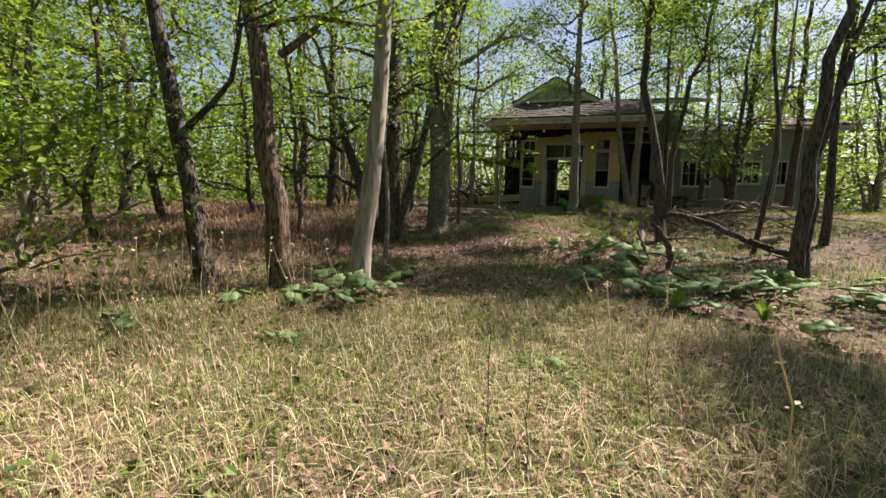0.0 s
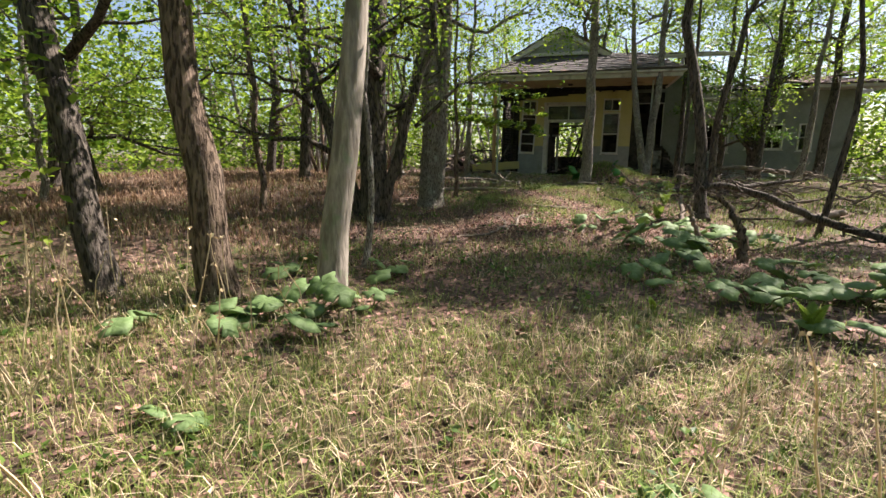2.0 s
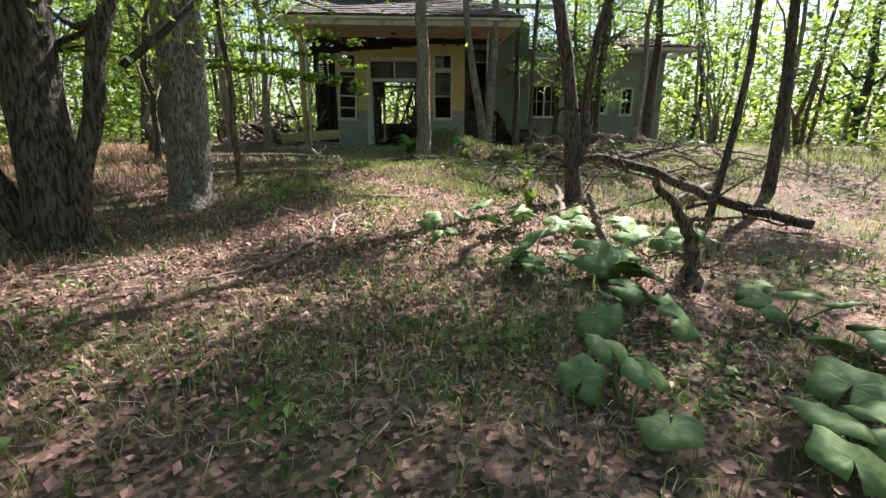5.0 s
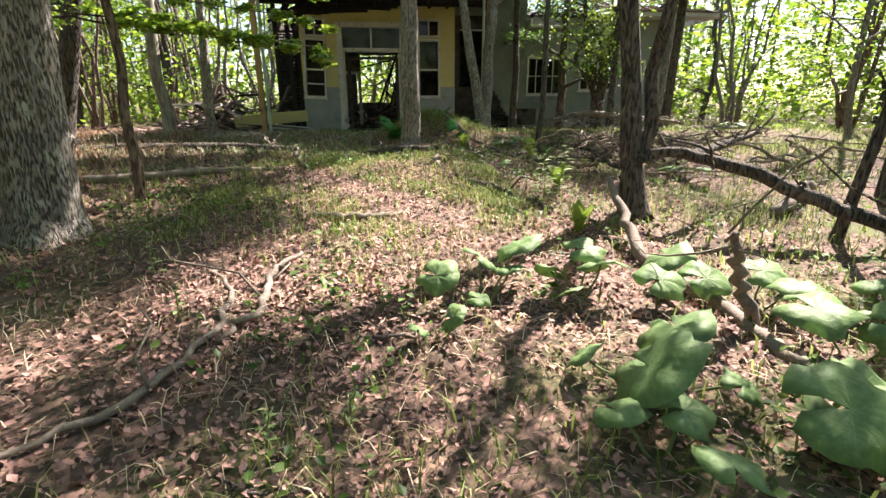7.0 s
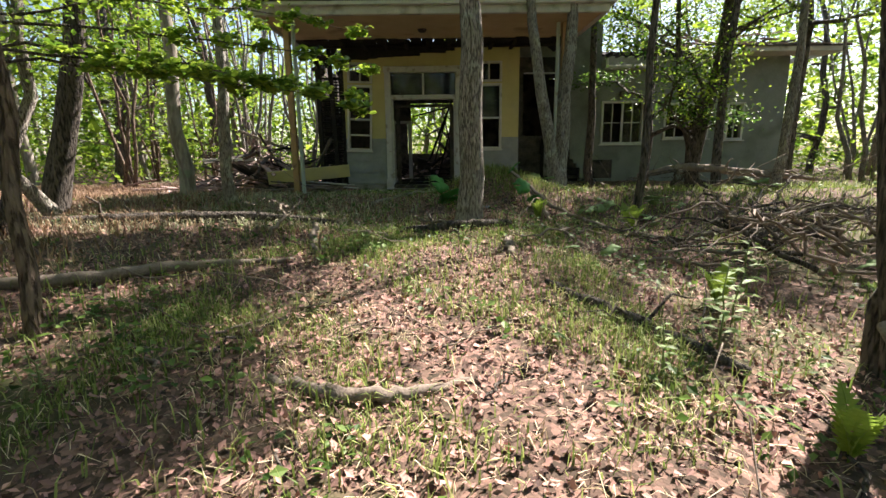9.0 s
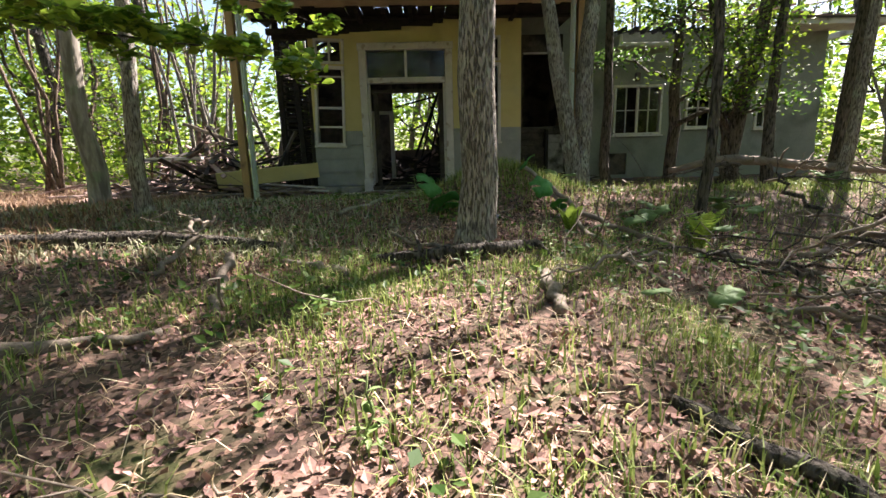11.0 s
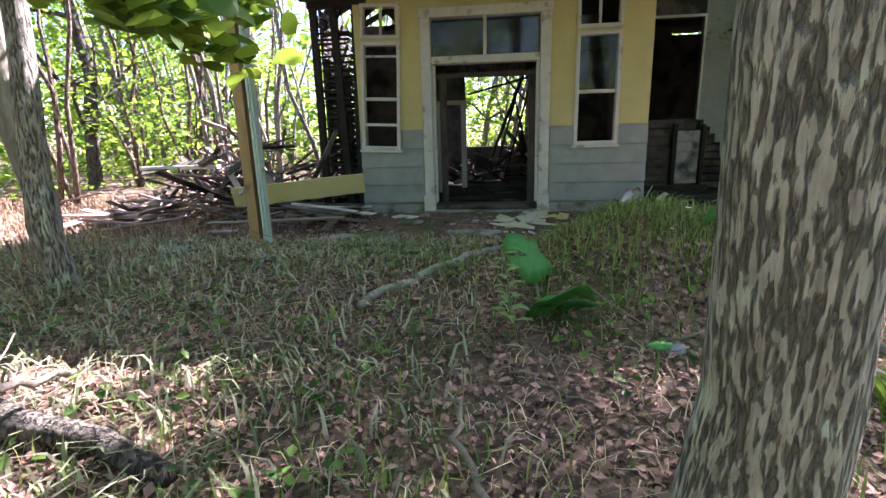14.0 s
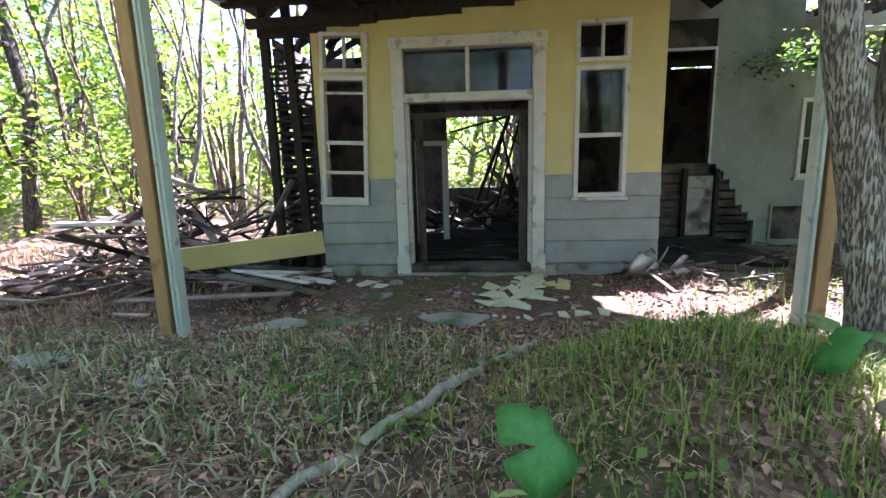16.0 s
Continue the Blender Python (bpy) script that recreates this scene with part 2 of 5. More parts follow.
def leafy_soil(m):
    """Adds a carpet of small flat leaf shapes to the soil."""
    n, l = m.node_tree.nodes, m.node_tree.links
    b = n["Principled BSDF"]
    geo = n.new("ShaderNodeNewGeometry")
    v = n.new("ShaderNodeTexVoronoi")
    v.inputs["Scale"].default_value = 33
    l.new(geo.outputs["Position"], v.inputs["Vector"])
    ramp = n.new("ShaderNodeValToRGB")
    e = ramp.color_ramp.elements
    e[0].position, e[0].color = 0.1, (0.045, 0.03, 0.022, 1)
    e[1].position, e[1].color = 0.95, (0.34, 0.195, 0.155, 1)
    e.new(0.5).color = (0.14, 0.086, 0.066, 1)
    sep = n.new("ShaderNodeSeparateColor")
    l.new(v.outputs["Color"], sep.inputs[0])
    l.new(sep.outputs[0], ramp.inputs[0])
    old = b.inputs["Base Color"].links[0].from_socket
    big = n.new("ShaderNodeTexNoise")
    big.inputs["Scale"].default_value, big.inputs["Detail"].default_value = 1.6, 8
    l.new(geo.outputs["Position"], big.inputs["Vector"])
    k = n.new("ShaderNodeMapRange")
    k.inputs[1].default_value, k.inputs[2].default_value, k.inputs[3].default_value, k.inputs[4].default_value = 0.40, 0.62, 0.85, 0.15
    l.new(big.outputs[0], k.inputs[0])
    mix = n.new("ShaderNodeMix")
    mix.data_type = "RGBA"
    l.new(k.outputs[0], mix.inputs[0])
    l.new(old, mix.inputs[6])
    l.new(ramp.outputs[0], mix.inputs[7])
    l.new(mix.outputs[2], b.inputs["Base Color"])
    bp = n.new("ShaderNodeBump")
    bp.inputs["Strength"].default_value, bp.inputs["Distance"].default_value = 0.8, 0.03
    l.new(sep.outputs[1], bp.inputs["Height"])
    l.new(b.inputs["Normal"].links[0].from_socket, bp.inputs["Normal"])
    l.new(bp.outputs[0], b.inputs["Normal"])


leafy_soil(M_GROUND)


# ---- mesh helpers ----
class Build:
    """Collects vertices and faces of one mesh."""

    def __init__(self):
        self.v, self.f, self.n = [], [], 0

    def add(self, verts, faces):
        self.v.append(np.asarray(verts, float).reshape(-1, 3))
        self.f.extend([tuple(i + self.n for i in face) for face in faces])
        self.n += len(self.v[-1])
        return self

    def box(self, x0, x1, y0, y1, z0, z1, m=None):
        c = np.array([(x, y, z) for x in (x0, x1) for y in (y0, y1) for z in (z0, z1)], float)
        if m is not None:
            c = np.array([m @ Vector(p) for p in c])
        return self.add(c, [(0, 1, 3, 2), (4, 6, 7, 5), (0, 4, 5, 1), (2, 3, 7, 6), (0, 2, 6, 4), (1, 5, 7, 3)])

    def tube(self, pts, radii, sides=8, rough=0.0, seed=0, cap=True):
        pts, radii = np.asarray(pts, float), np.asarray(radii, float)
        r2 = np.random.default_rng(seed)
        d = np.gradient(pts, axis=0)
        d /= np.linalg.norm(d, axis=1)[:, None] + 1e-9
        ref = np.array((0, 0, 1.0)) if abs(d[:, 2]).mean() < 0.8 else np.array((1.0, 0, 0))
        u = np.cross(d, ref)
        u /= np.linalg.norm(u, axis=1)[:, None] + 1e-9
        w = np.cross(d, u)
        a = np.linspace(0, 2 * math.pi, sides, endpoint=False)
        rr = radii[:, None] * (1 + rough * r2.uniform(-1, 1, (len(pts), sides)))
        ring = pts[:, None] + rr[..., None] * (np.cos(a)[None, :, None] * u[:, None] + np.sin(a)[None, :, None] * w[:, None])
        faces = []
        for i in range(len(pts) - 1):
            for k in range(sides):
                k2 = (k + 1) % sides
                faces.append((i * sides + k, i * sides + k2, (i + 1) * sides + k2, (i + 1) * sides + k))
        if cap:
            faces += [tuple(range(sides))[::-1], tuple((len(pts) - 1) * sides + k for k in range(sides))]
        return self.add(ring, faces)

    def mesh(self, name, mat, smooth=False, bevel=0.0):
        me = bpy.data.meshes.new(name)
        me.from_pydata(np.concatenate(self.v).tolist() if self.v else [], [], self.f)
        me.materials.append(mat)
        if smooth:
            me.shade_smooth()
        me.update()
        return me

    def thing(self, name, mat, parent=None, smooth=False, bevel=0.0):
        ob = new(name, self.mesh(name, mat, smooth))
        if bevel:
            bv = ob.modifiers.new("bevel", "BEVEL")
            bv.width, bv.segments, bv.limit_method = bevel, 1, "ANGLE"
        if parent:
            ob.parent = parent
        return ob


def scatter_mesh(name, verts, per, faces_one, mat, smooth=False):
    """verts: (N, per, 3); faces_one: faces of one piece."""
    n = len(verts)
    me = bpy.data.meshes.new(name)
    faces = (np.arange(n)[:, None, None] * per + np.array(faces_one)[None]).reshape(-1, len(faces_one[0]))
    me.from_pydata(verts.reshape(-1, 3).tolist(), [], faces.tolist())
    me.materials.append(mat)
    if smooth:
        me.shade_smooth()
    return me


def leaf_quads(centres, size, r, droop=0.3, flat=0.6):
    """Folded rhombic leaves at the centres, facing up in a loose way."""
    n = len(centres)
    size = np.broadcast_to(size, n) * r.uniform(0.65, 1.3, n)
    az = r.uniform(0, 2 * math.pi, n)
    tilt = r.normal(-droop, flat, n)
    d = np.stack([np.cos(az) * np.cos(tilt), np.sin(az) * np.cos(tilt), np.sin(tilt)], -1)
    side = np.cross(d, np.array((0, 0, 1.0)) + r.normal(0, 0.35, (n, 3)))
    side /= np.linalg.norm(side, axis=1)[:, None] + 1e-9
    nn = np.cross(side, d)
    s = size[:, None]
    base, tip = centres - d * s * 0.5, centres + d * s * 0.5
    a, b = centres + side * s * 0.33 + nn * s * 0.08, centres - side * s * 0.33 + nn * s * 0.08
    return np.stack([base, a, tip, b], 1)


LEAF_FACES = [(0, 1, 2, 3)]


def oval_leaves(centres, size, r, droop=0.3, flat=0.6):
    """Folded leaves with an oval, pointed outline."""
    q = leaf_quads(centres, size, r, droop, flat)
    base, a, tip, b = [q[:, i] for i in range(4)]
    ax = tip - base
    mid = (a + b) / 2
    return np.stack([base, a - ax * 0.30 - (a - mid) * 0.12, a + ax * 0.02, a + ax * 0.27 - (a - mid) * 0.42, tip, b + ax * 0.27 - (b - mid) * 0.42, b + ax * 0.02,
                     b - ax * 0.30 - (b - mid) * 0.12], 1)


def bend(p0, p1, k, wobble, r, sag=0.0):
    p0, p1 = np.asarray(p0, float), np.asarray(p1, float)
    t = np.linspace(0, 1, k)[:, None]
    off = np.cumsum(r.normal(0, 1, (k, 3)), axis=0) * wobble / math.sqrt(k)
    off = off - t * off[-1]
    pts = p0 + (p1 - p0) * t + off
    pts[:, 2] += -4 * sag * (t * (1 - t))[:, 0]
    return pts


def tree(x, y, radius, height, lean=(0, 0), bark=M_BARK, leaf=M_LEAF, leaves=3000, leaf_size=0.11, first=0.4, limbs=9, spread=2.4,
         wobble=0.25, seed=0, label="", sides=10, flare=1.5, twins=(), droop=0.3, name="tree", group="trees of the wood", low=(), crown_flat=0.35):
    """A tapered trunk with limbs and a crown of single leaves. low: hand-placed low boughs (height, dx, dy, dz, leaves)."""
    r = np.random.default_rng(seed)
    z = float(ground_height(x, y))
    ob = new(name)
    ob.location = (x, y, z)
    wood = Build()
    spots = []
    for j, (lx, ly, rad, hh) in enumerate([(lean[0], lean[1], radius, height), *twins]):
        k = 14
        pts = bend((0.0 if j == 0 else 0.5 * radius * np.sign(lx or 1), 0, -0.12), (lx, ly, hh), k, wobble, r)
        t = np.linspace(0, 1, k)
        rad_t = rad * (1 - 0.82 * t)
        rad_t[0] *= flare
        pts = np.insert(pts, 1, pts[0] + (pts[1] - pts[0]) * 0.12, axis=0)
        pts = np.insert(pts, 2, pts[0] + (pts[2] - pts[0]) * 0.40, axis=0)
        rad_t = np.insert(rad_t, 1, [rad * (1 + (flare - 1) * 0.42), rad * 1.04])
        wood.tube(pts, rad_t, sides, 0.07, seed + j)
        tt = np.linspace(0, 1, len(pts))
        for i in range(limbs):
            f = first + (0.97 - first) * (i + r.uniform(0, 1)) / limbs
            p = np.array([np.interp(f, tt, pts[:, c]) for c in range(3)])
            az = r.uniform(0, 2 * math.pi)
            ln = spread * (1.15 - 0.6 * f) * r.uniform(0.6, 1.2)
            q = p + np.array((math.cos(az) * ln, math.sin(az) * ln, ln * r.uniform(0.15, 0.8)))
            b = bend(p, q, 6, 0.18 * ln, r)
            br = np.interp(f, tt, rad_t) * 0.5
            wood.tube(b, np.linspace(br, 0.008, 6), 5, 0.05, seed + i)
            for s in range(3):
                g = r.uniform(0.35, 0.95)
                e = b[int(g * 5)]
                az2 = az + r.normal(0, 0.9)
                l2 = ln * r.uniform(0.3, 0.6)
                tip = e + np.array((math.cos(az2) * l2, math.sin(az2) * l2, l2 * r.uniform(-0.1, 0.6)))
                bb = bend(e, tip, 4, 0.1 * l2, r)
                wood.tube(bb, np.linspace(max(br * 0.35, 0.006), 0.004, 4), 4, 0, 0, cap=False)
                spots += [bb[2], bb[3], (bb[1] + bb[2]) / 2]
            spots += [b[4], b[5]]
    tr = wood.thing("trunk", bark, ob, smooth=True)
    leaves, leaf_size = (int(leaves * 1.9), leaf_size * 0.78) if leaf_size < 0.15 else (int(leaves * 1.15), leaf_size)
    if leaves and spots:
        spots = np.array(spots)
        c = spots[r.integers(0, len(spots), leaves)]
        off = r.normal(0, 1, (leaves, 3)) * np.array((0.34, 0.34, crown_flat * 0.45)) * spread / 2.2
        me = scatter_mesh("foliage", leaf_quads(c + off, leaf_size, r, droop, 0.45), 4, LEAF_FACES, leaf)
        fo = new("foliage", me)
        fo.parent = ob
    return tagged(ob, label or "slender grey-barked tree with fresh green leaves", "tree", group)


def bough(ob, start, end, n, size, leaf, seed, thick=0.02, width=0.35, name="bough"):
    """A low leafy bough added to a tree, in the tree's own coordinates."""
    r = np.random.default_rng(seed)
    b = bend(start, end, 9, 0.15, r, sag=-0.08)
    w = Build().tube(b, np.linspace(thick, 0.004, 9), 5, 0, seed)
    spots = []
    dirv = np.asarray(end, float) - np.asarray(start, float)
    dirv /= np.linalg.norm(dirv)
    sd = np.cross(dirv, (0, 0, 1))
    for i in range(2, 9):
        for sgn in (-1, 1):
            ln = width * r.uniform(0.6, 1.2) * (1.2 - i / 9)
            tip = b[i] + sd * sgn * ln + dirv * ln * 0.8 + np.array((0, 0, r.normal(-0.02, 0.05)))
            w.tube([b[i], (b[i] + tip) / 2 + (0, 0, 0.02), tip], [0.006, 0.004, 0.002], 4, 0, 0, cap=False)
            spots += [b[i] + (tip - b[i]) * q for q in np.linspace(0.25, 1, 6)]
    spots = np.array(spots)
    c = spots[r.integers(0, len(spots), n)] + r.normal(0, 1, (n, 3)) * (0.06, 0.06, 0.025)
    tw = w.thing(name, M_BARKDARK, ob, smooth=True)
    fo = new("leaf_spray", scatter_mesh("leaf_spray", oval_leaves(c, size, r, 0.2, 0.3), 8, [tuple(range(8))], leaf))
    fo.parent = ob


# ---- ground sheet ----
def ground_axis(a, b, fine_a, fine_b, step):
    fine = np.arange(fine_a, fine_b, step)
    return np.concatenate([-np.geomspace(-a + fine_a, 1.0, 16) + fine_a, fine, fine_b + np.geomspace(0.6, b - fine_b, 16)])


gx, gy = ground_axis(-420, 420, -11, 13, 0.16), ground_axis(-420, 420, -26, 7, 0.16)
GX, GY = np.meshgrid(gx, gy)
GZ = ground_height(GX, GY) + 0.02 * np.sin(9.1 * GX + 2 * np.sin(3 * GY)) * np.sin(8.3 * GY) * (np.abs(GX) < 12)
nx, ny = len(gx), len(gy)
idx = np.arange(nx * ny).reshape(ny, nx)
gf = np.stack([idx[:-1, :-1], idx[:-1, 1:], idx[1:, 1:], idx[1:, :-1]], -1).reshape(-1, 4)
gme = bpy.data.meshes.new("ground")
gme.from_pydata(np.stack([GX, GY, GZ], -1).reshape(-1, 3).tolist(), [], gf.tolist())
gme.materials.append(M_GROUND)
gme.shade_smooth()
tagged(new("ground", gme), "brown forest soil with patches of moss and grass", "ground", kind="structure")

# ---- the house ----
house = tagged(new("house"), "derelict burnt house with yellow and grey walls and porch", "house")


def wall_with_openings(name, mat, x0, x1, z0, z1, y0, y1, holes, m=None):
    """A wall in the x-z plane made of blocks round its openings (x0, x1, z0, z1)."""
    b = Build()
    xs = sorted({min(max(v, x0), x1) for h in holes for v in h[:2]} | {x0, x1})
    zs = sorted({min(max(v, z0), z1) for h in holes for v in h[2:]} | {z0, z1})
    for xa, xb in zip(xs, xs[1:]):
        for za, zb in zip(zs, zs[1:]):
            cx, cz = (xa + xb) / 2, (za + zb) / 2
            if not any(h[0] < cx < h[1] and h[2] < cz < h[3] for h in holes):
                b.box(xa, xb, y0, y1, za, zb)
    return b.thing(name, mat, house)


WIN_R = (1.34, 1.91, 0.88, 2.38)
TOP_R = (1.34, 1.91, 2.50, 2.90)
WIN_L = (-1.86, -1.32, 0.88, 2.38)
TOP_L = (-1.86, -1.32, 2.50, 2.90)
DOOR = (-0.84, 0.84, -0.2, 2.08)
TRANSOM = (-0.84, 0.84, 2.16, 2.72)
yellow_wall = wall_with_openings("front_wall", M_YELLOW, -1.95, 2.37, 1.13, 3.26, 0, 0.14,
                                 [WIN_R, TOP_R, WIN_L, TOP_L, (-0.84, 0.84, 1.13, 2.08), TRANSOM])
grey_core = Build()
for xa, xb, za, zb in ((-1.95, -1.86, -0.25, 1.13), (-1.86, -1.32, -0.25, 0.88), (-1.32, -0.84, -0.25, 1.13), (0.84, 1.34, -0.25, 1.13),
                       (1.34, 1.91, -0.25, 0.88), (1.91, 2.37, -0.25, 1.13)):
    grey_core.box(xa, xb, 0.012, 0.14, za, zb)
grey_core.box(-0.84, 0.84, 0.15, 0.34, -0.36, -0.25)
dado = grey_core.thing("dado_wall", M_GREYBOARD, house)


def siding(x0, x1, cut=None):
    for k in range(4):
        za, zb = 0.845 - 0.28 * k + 0.007, 1.125 - 0.28 * k - 0.004
        spans = [(x0, x1)] if not (cut and k == 0) else [(x0, cut[0] - 0.04), (cut[1] + 0.04, x1)]
        for a, b in spans:
            Build().add([(a, 0.012, za), (b, 0.012, za), (b, 0.012, zb), (a, 0.012, zb), (a, -0.034, za), (b, -0.034, za),
                         (b, -0.006, zb), (a, -0.006, zb)],
                        [(4, 5, 6, 7), (0, 4, 7, 3), (5, 1, 2, 6), (7, 6, 2, 3), (0, 1, 5, 4)]).thing("siding_board", M_GREYBOARD, dado)


siding(0.96, 2.372, (1.34, 1.91))
siding(-1.95, -0.96, (-1.86, -1.32))
Build().box(-2.0, -0.96, -0.05, 0.2, -0.32, -0.02).box(0.96, 2.40, -0.05, 0.2, -0.32, -0.02).box(-0.96, 0.96, -0.10, 0.35, -0.35, -0.12) \
    .thing("foundation", M_CONCRETE, house, bevel=0.015)


def frame_bars(b, x0, x1, z0, z1, w, y0, y1):
    b.box(x0, x0 + w, y0, y1, z0, z1).box(x1 - w, x1, y0, y1, z0, z1).box(x0 + w, x1 - w, y0, y1, z0, z0 + w).box(x0 + w, x1 - w, y0, y1, z1 - w, z1)


def glazing(win, x0, x1, y, z0, z1):
    g = Build().box(x0, x1, y, y + 0.004, z0, z1).thing("pane", M_GLASS, win)
    g.visible_shadow = False


def tall_window(x0, x1, panes=True, rack=0.0):
    """A tall sash with a small divided light above it."""
    w = new("window")
    w.parent = house
    b = Build()
    frame_bars(b, x0 - 0.035, x1 + 0.035, 0.84, 2.42, 0.055, -0.035, 0.10)
    b.box(x0 + 0.02, x1 - 0.02, 0.0, 0.05, 1.575, 1.625)
    frame_bars(b, x0 - 0.035, x1 + 0.035, 2.46, 2.94, 0.05, -0.03, 0.10)
    b.box((x0 + x1) / 2 - 0.018, (x0 + x1) / 2 + 0.018, 0.0, 0.05, 2.51, 2.89)
    b.box(x0 - 0.06, x1 + 0.06, -0.06, 0.02, 0.80, 0.84)
    f = b.thing("frame", M_WHITE, w, bevel=0.006)
    if panes:
        glazing(w, x0 + 0.02, (x0 + x1) / 2 - 0.02, 0.03, 2.51, 2.89)
        glazing(w, x0 + 0.02, x1 - 0.02, 0.03, 1.63, 2.36)
    if rack:
        w.matrix_basis = Matrix.Translation(((x0 + x1) / 2, 0, 1.6)) @ pose(0, 0, 0, 0, rack, 0) @ Matrix.Translation((-(x0 + x1) / 2, 0, -1.6))
    return w


tall_window(WIN_R[0], WIN_R[1])
lw = tall_window(WIN_L[0], WIN_L[1], False, 2.5)
Build().box(-1.84, -1.34, 0.0, 0.045, 1.20, 1.24).thing("muntin", M_WHITE, lw)
Build().box(-1.84, -1.34, 0.0, 0.045, 2.20, 2.23).thing("muntin", M_WHITE, lw)

door = new("doorway")
door.parent = house
b = Build()
b.box(-0.95, -0.80, -0.045, 0.16, -0.02, 2.70).box(0.80, 0.95, -0.045, 0.16, -0.02, 2.70).box(-0.97, 0.97, -0.05, 0.16, 2.70, 2.84)
b.box(-0.80, 0.80, -0.04, 0.14, 2.06, 2.17).box(-0.025, 0.025, -0.01, 0.09, 2.17, 2.70)
b.box(-0.97, -0.79, -0.06, 0.17, -0.14, 0.12).box(0.79, 0.97, -0.06, 0.17, -0.14, 0.12)
b.box(-0.80, -0.75, 0.02, 0.12, 0.0, 2.06).box(0.75, 0.80, 0.02, 0.12, 0.0, 2.06)
b.thing("casing", M_WHITE, door, bevel=0.008)
glazing(door, -0.78, -0.03, 0.05, 2.18, 2.69)
glazing(door, 0.03, 0.78, 0.05, 2.18, 2.69)
Build().box(-0.80, 0.80, 0.30, 0.40, 1.90, 1.97).box(-0.72, -0.62, 0.32, 0.40, -0.1, 1.95).box(0.66, 0.76, 0.32, 0.40, -0.1, 1.95) \
    .thing("inner_frame", M_CHARGREY, door, bevel=0.006)
sill = Build()
sill.box(-0.9, 0.9, 0.0, 0.34, -0.115, -0.04)
sill.thing("threshold", M_CHARGREY, door, bevel=0.012)

# burnt left corner: studs and bare laths
b = Build()
for x, lean in ((-2.02, 0.02), (-2.22, -0.03), (-2.62, 0.0)):
    b.box(-0.055, 0.055, -0.05, 0.05, -0.25, 3.35, pose(x, 0.18, 0, 0, math.degrees(lean), 0))
b.box(-2.7, -1.9, 0.12, 0.22, 2.95, 3.06, None)
b.box(-2.75, -1.1, -0.06, 0.02, 3.0, 3.12, Matrix.Translation((0, 0, 0.02)))
b.thing("charred_stud", M_CHAR, house, bevel=0.01)
r = np.random.default_rng(3)
for k in range(34):
    z = 0.25 + 0.072 * k
    a, c = -2.60 + r.uniform(-0.05, 0.12), -2.02 + r.uniform(-0.10, 0.03)
    Build().box(a, c, 0.21, 0.228, z, z + 0.034, pose(0, 0, r.uniform(-0.01, 0.01), r.uniform(-3, 3), r.uniform(-0.8, 0.8), r.uniform(-1, 1))) \
        .thing("lath", M_CHAR, house)

# side wall behind the laths, interior partitions and back wall
b = Build()
for x in (-2.62,):
    for y in np.arange(0.6, 5.0, 0.55):
        b.box(x - 0.05, x + 0.05, y - 0.05, y + 0.05, -0.2, r.uniform(1.2, 3.2))
b.thing("burnt_side_wall", M_CHAR, house)
for k in range(24):
    z = -0.1 + 0.13 * k
    Build().box(-2.60, -2.57, 0.35, r.uniform(2.2, 5.0), z, z + 0.10).thing("scorched_board", M_CHARGREY, house)
inner = Build()
inner.box(-2.5, -0.98, 2.2, 2.32, -0.15, 3.1).box(1.10, 2.37, 2.2, 2.32, -0.15, 3.1).box(-0.98, 1.10, 2.2, 2.32, 2.35, 3.1).box(-0.98, -0.44, 2.2, 2.32, 1.68, 2.35)
inner.thing("inner_wall", M_CHARGREY, house)
for k in range(25):
    z = -0.1 + 0.125 * k
    Build().box(-2.5, -1.0, 2.17, 2.197, z, z + 0.105).thing("scorched_board", M_CHARGREY, house)
    Build().box(1.12, 2.30, 2.17, 2.197, z, z + 0.105).thing("scorched_board", M_CHARGREY, house)
bk = Build()
bk.box(-2.6, -0.72, 5.0, 5.12, -0.2, 3.0).box(1.0, 4.25, 5.0, 5.12, -0.2, 3.35).box(-0.72, 1.0, 5.0, 5.12, 2.45, 3.1).box(-0.72, 1.0, 5.0, 5.12, -0.2, 0.72)
bk.thing("back_wall", M_CHARGREY, house)
Build().box(2.25, 2.365, 0.142, 5.0, -0.2, 3.1).thing("right_room_wall", M_CHARGREY, house)
Build().box(-2.6, 4.2, 0.36, 5.0, -0.22, -0.09).thing("burnt_floor", M_CHAR, house)
# white doorway frame standing inside
b = Build()
b.box(-0.98, -0.90, 2.08, 2.16, -0.1, 1.60).box(-0.52, -0.42, 2.08, 2.16, -0.1, 1.60).box(-0.98, -0.42, 2.08, 2.16, 1.60, 1.68)
b.thing("inner_door_frame", M_FASCIA, house, bevel=0.006)
# fallen joists and rafters inside
r = np.random.default_rng(11)


def fallen_beam(p0, p1, wd, mat):
    v = Vector(p1) - Vector(p0)
    m = Matrix.Translation(p0) @ v.to_track_quat("Z", "Y").to_matrix().to_4x4()
    tagged(Build().box(-wd, wd, -wd * 0.6, wd * 0.6, 0, v.length, m).thing("fallen_beam", mat),
           "charred fallen beam in the burnt-out rooms", "beam", "fallen beams indoors")


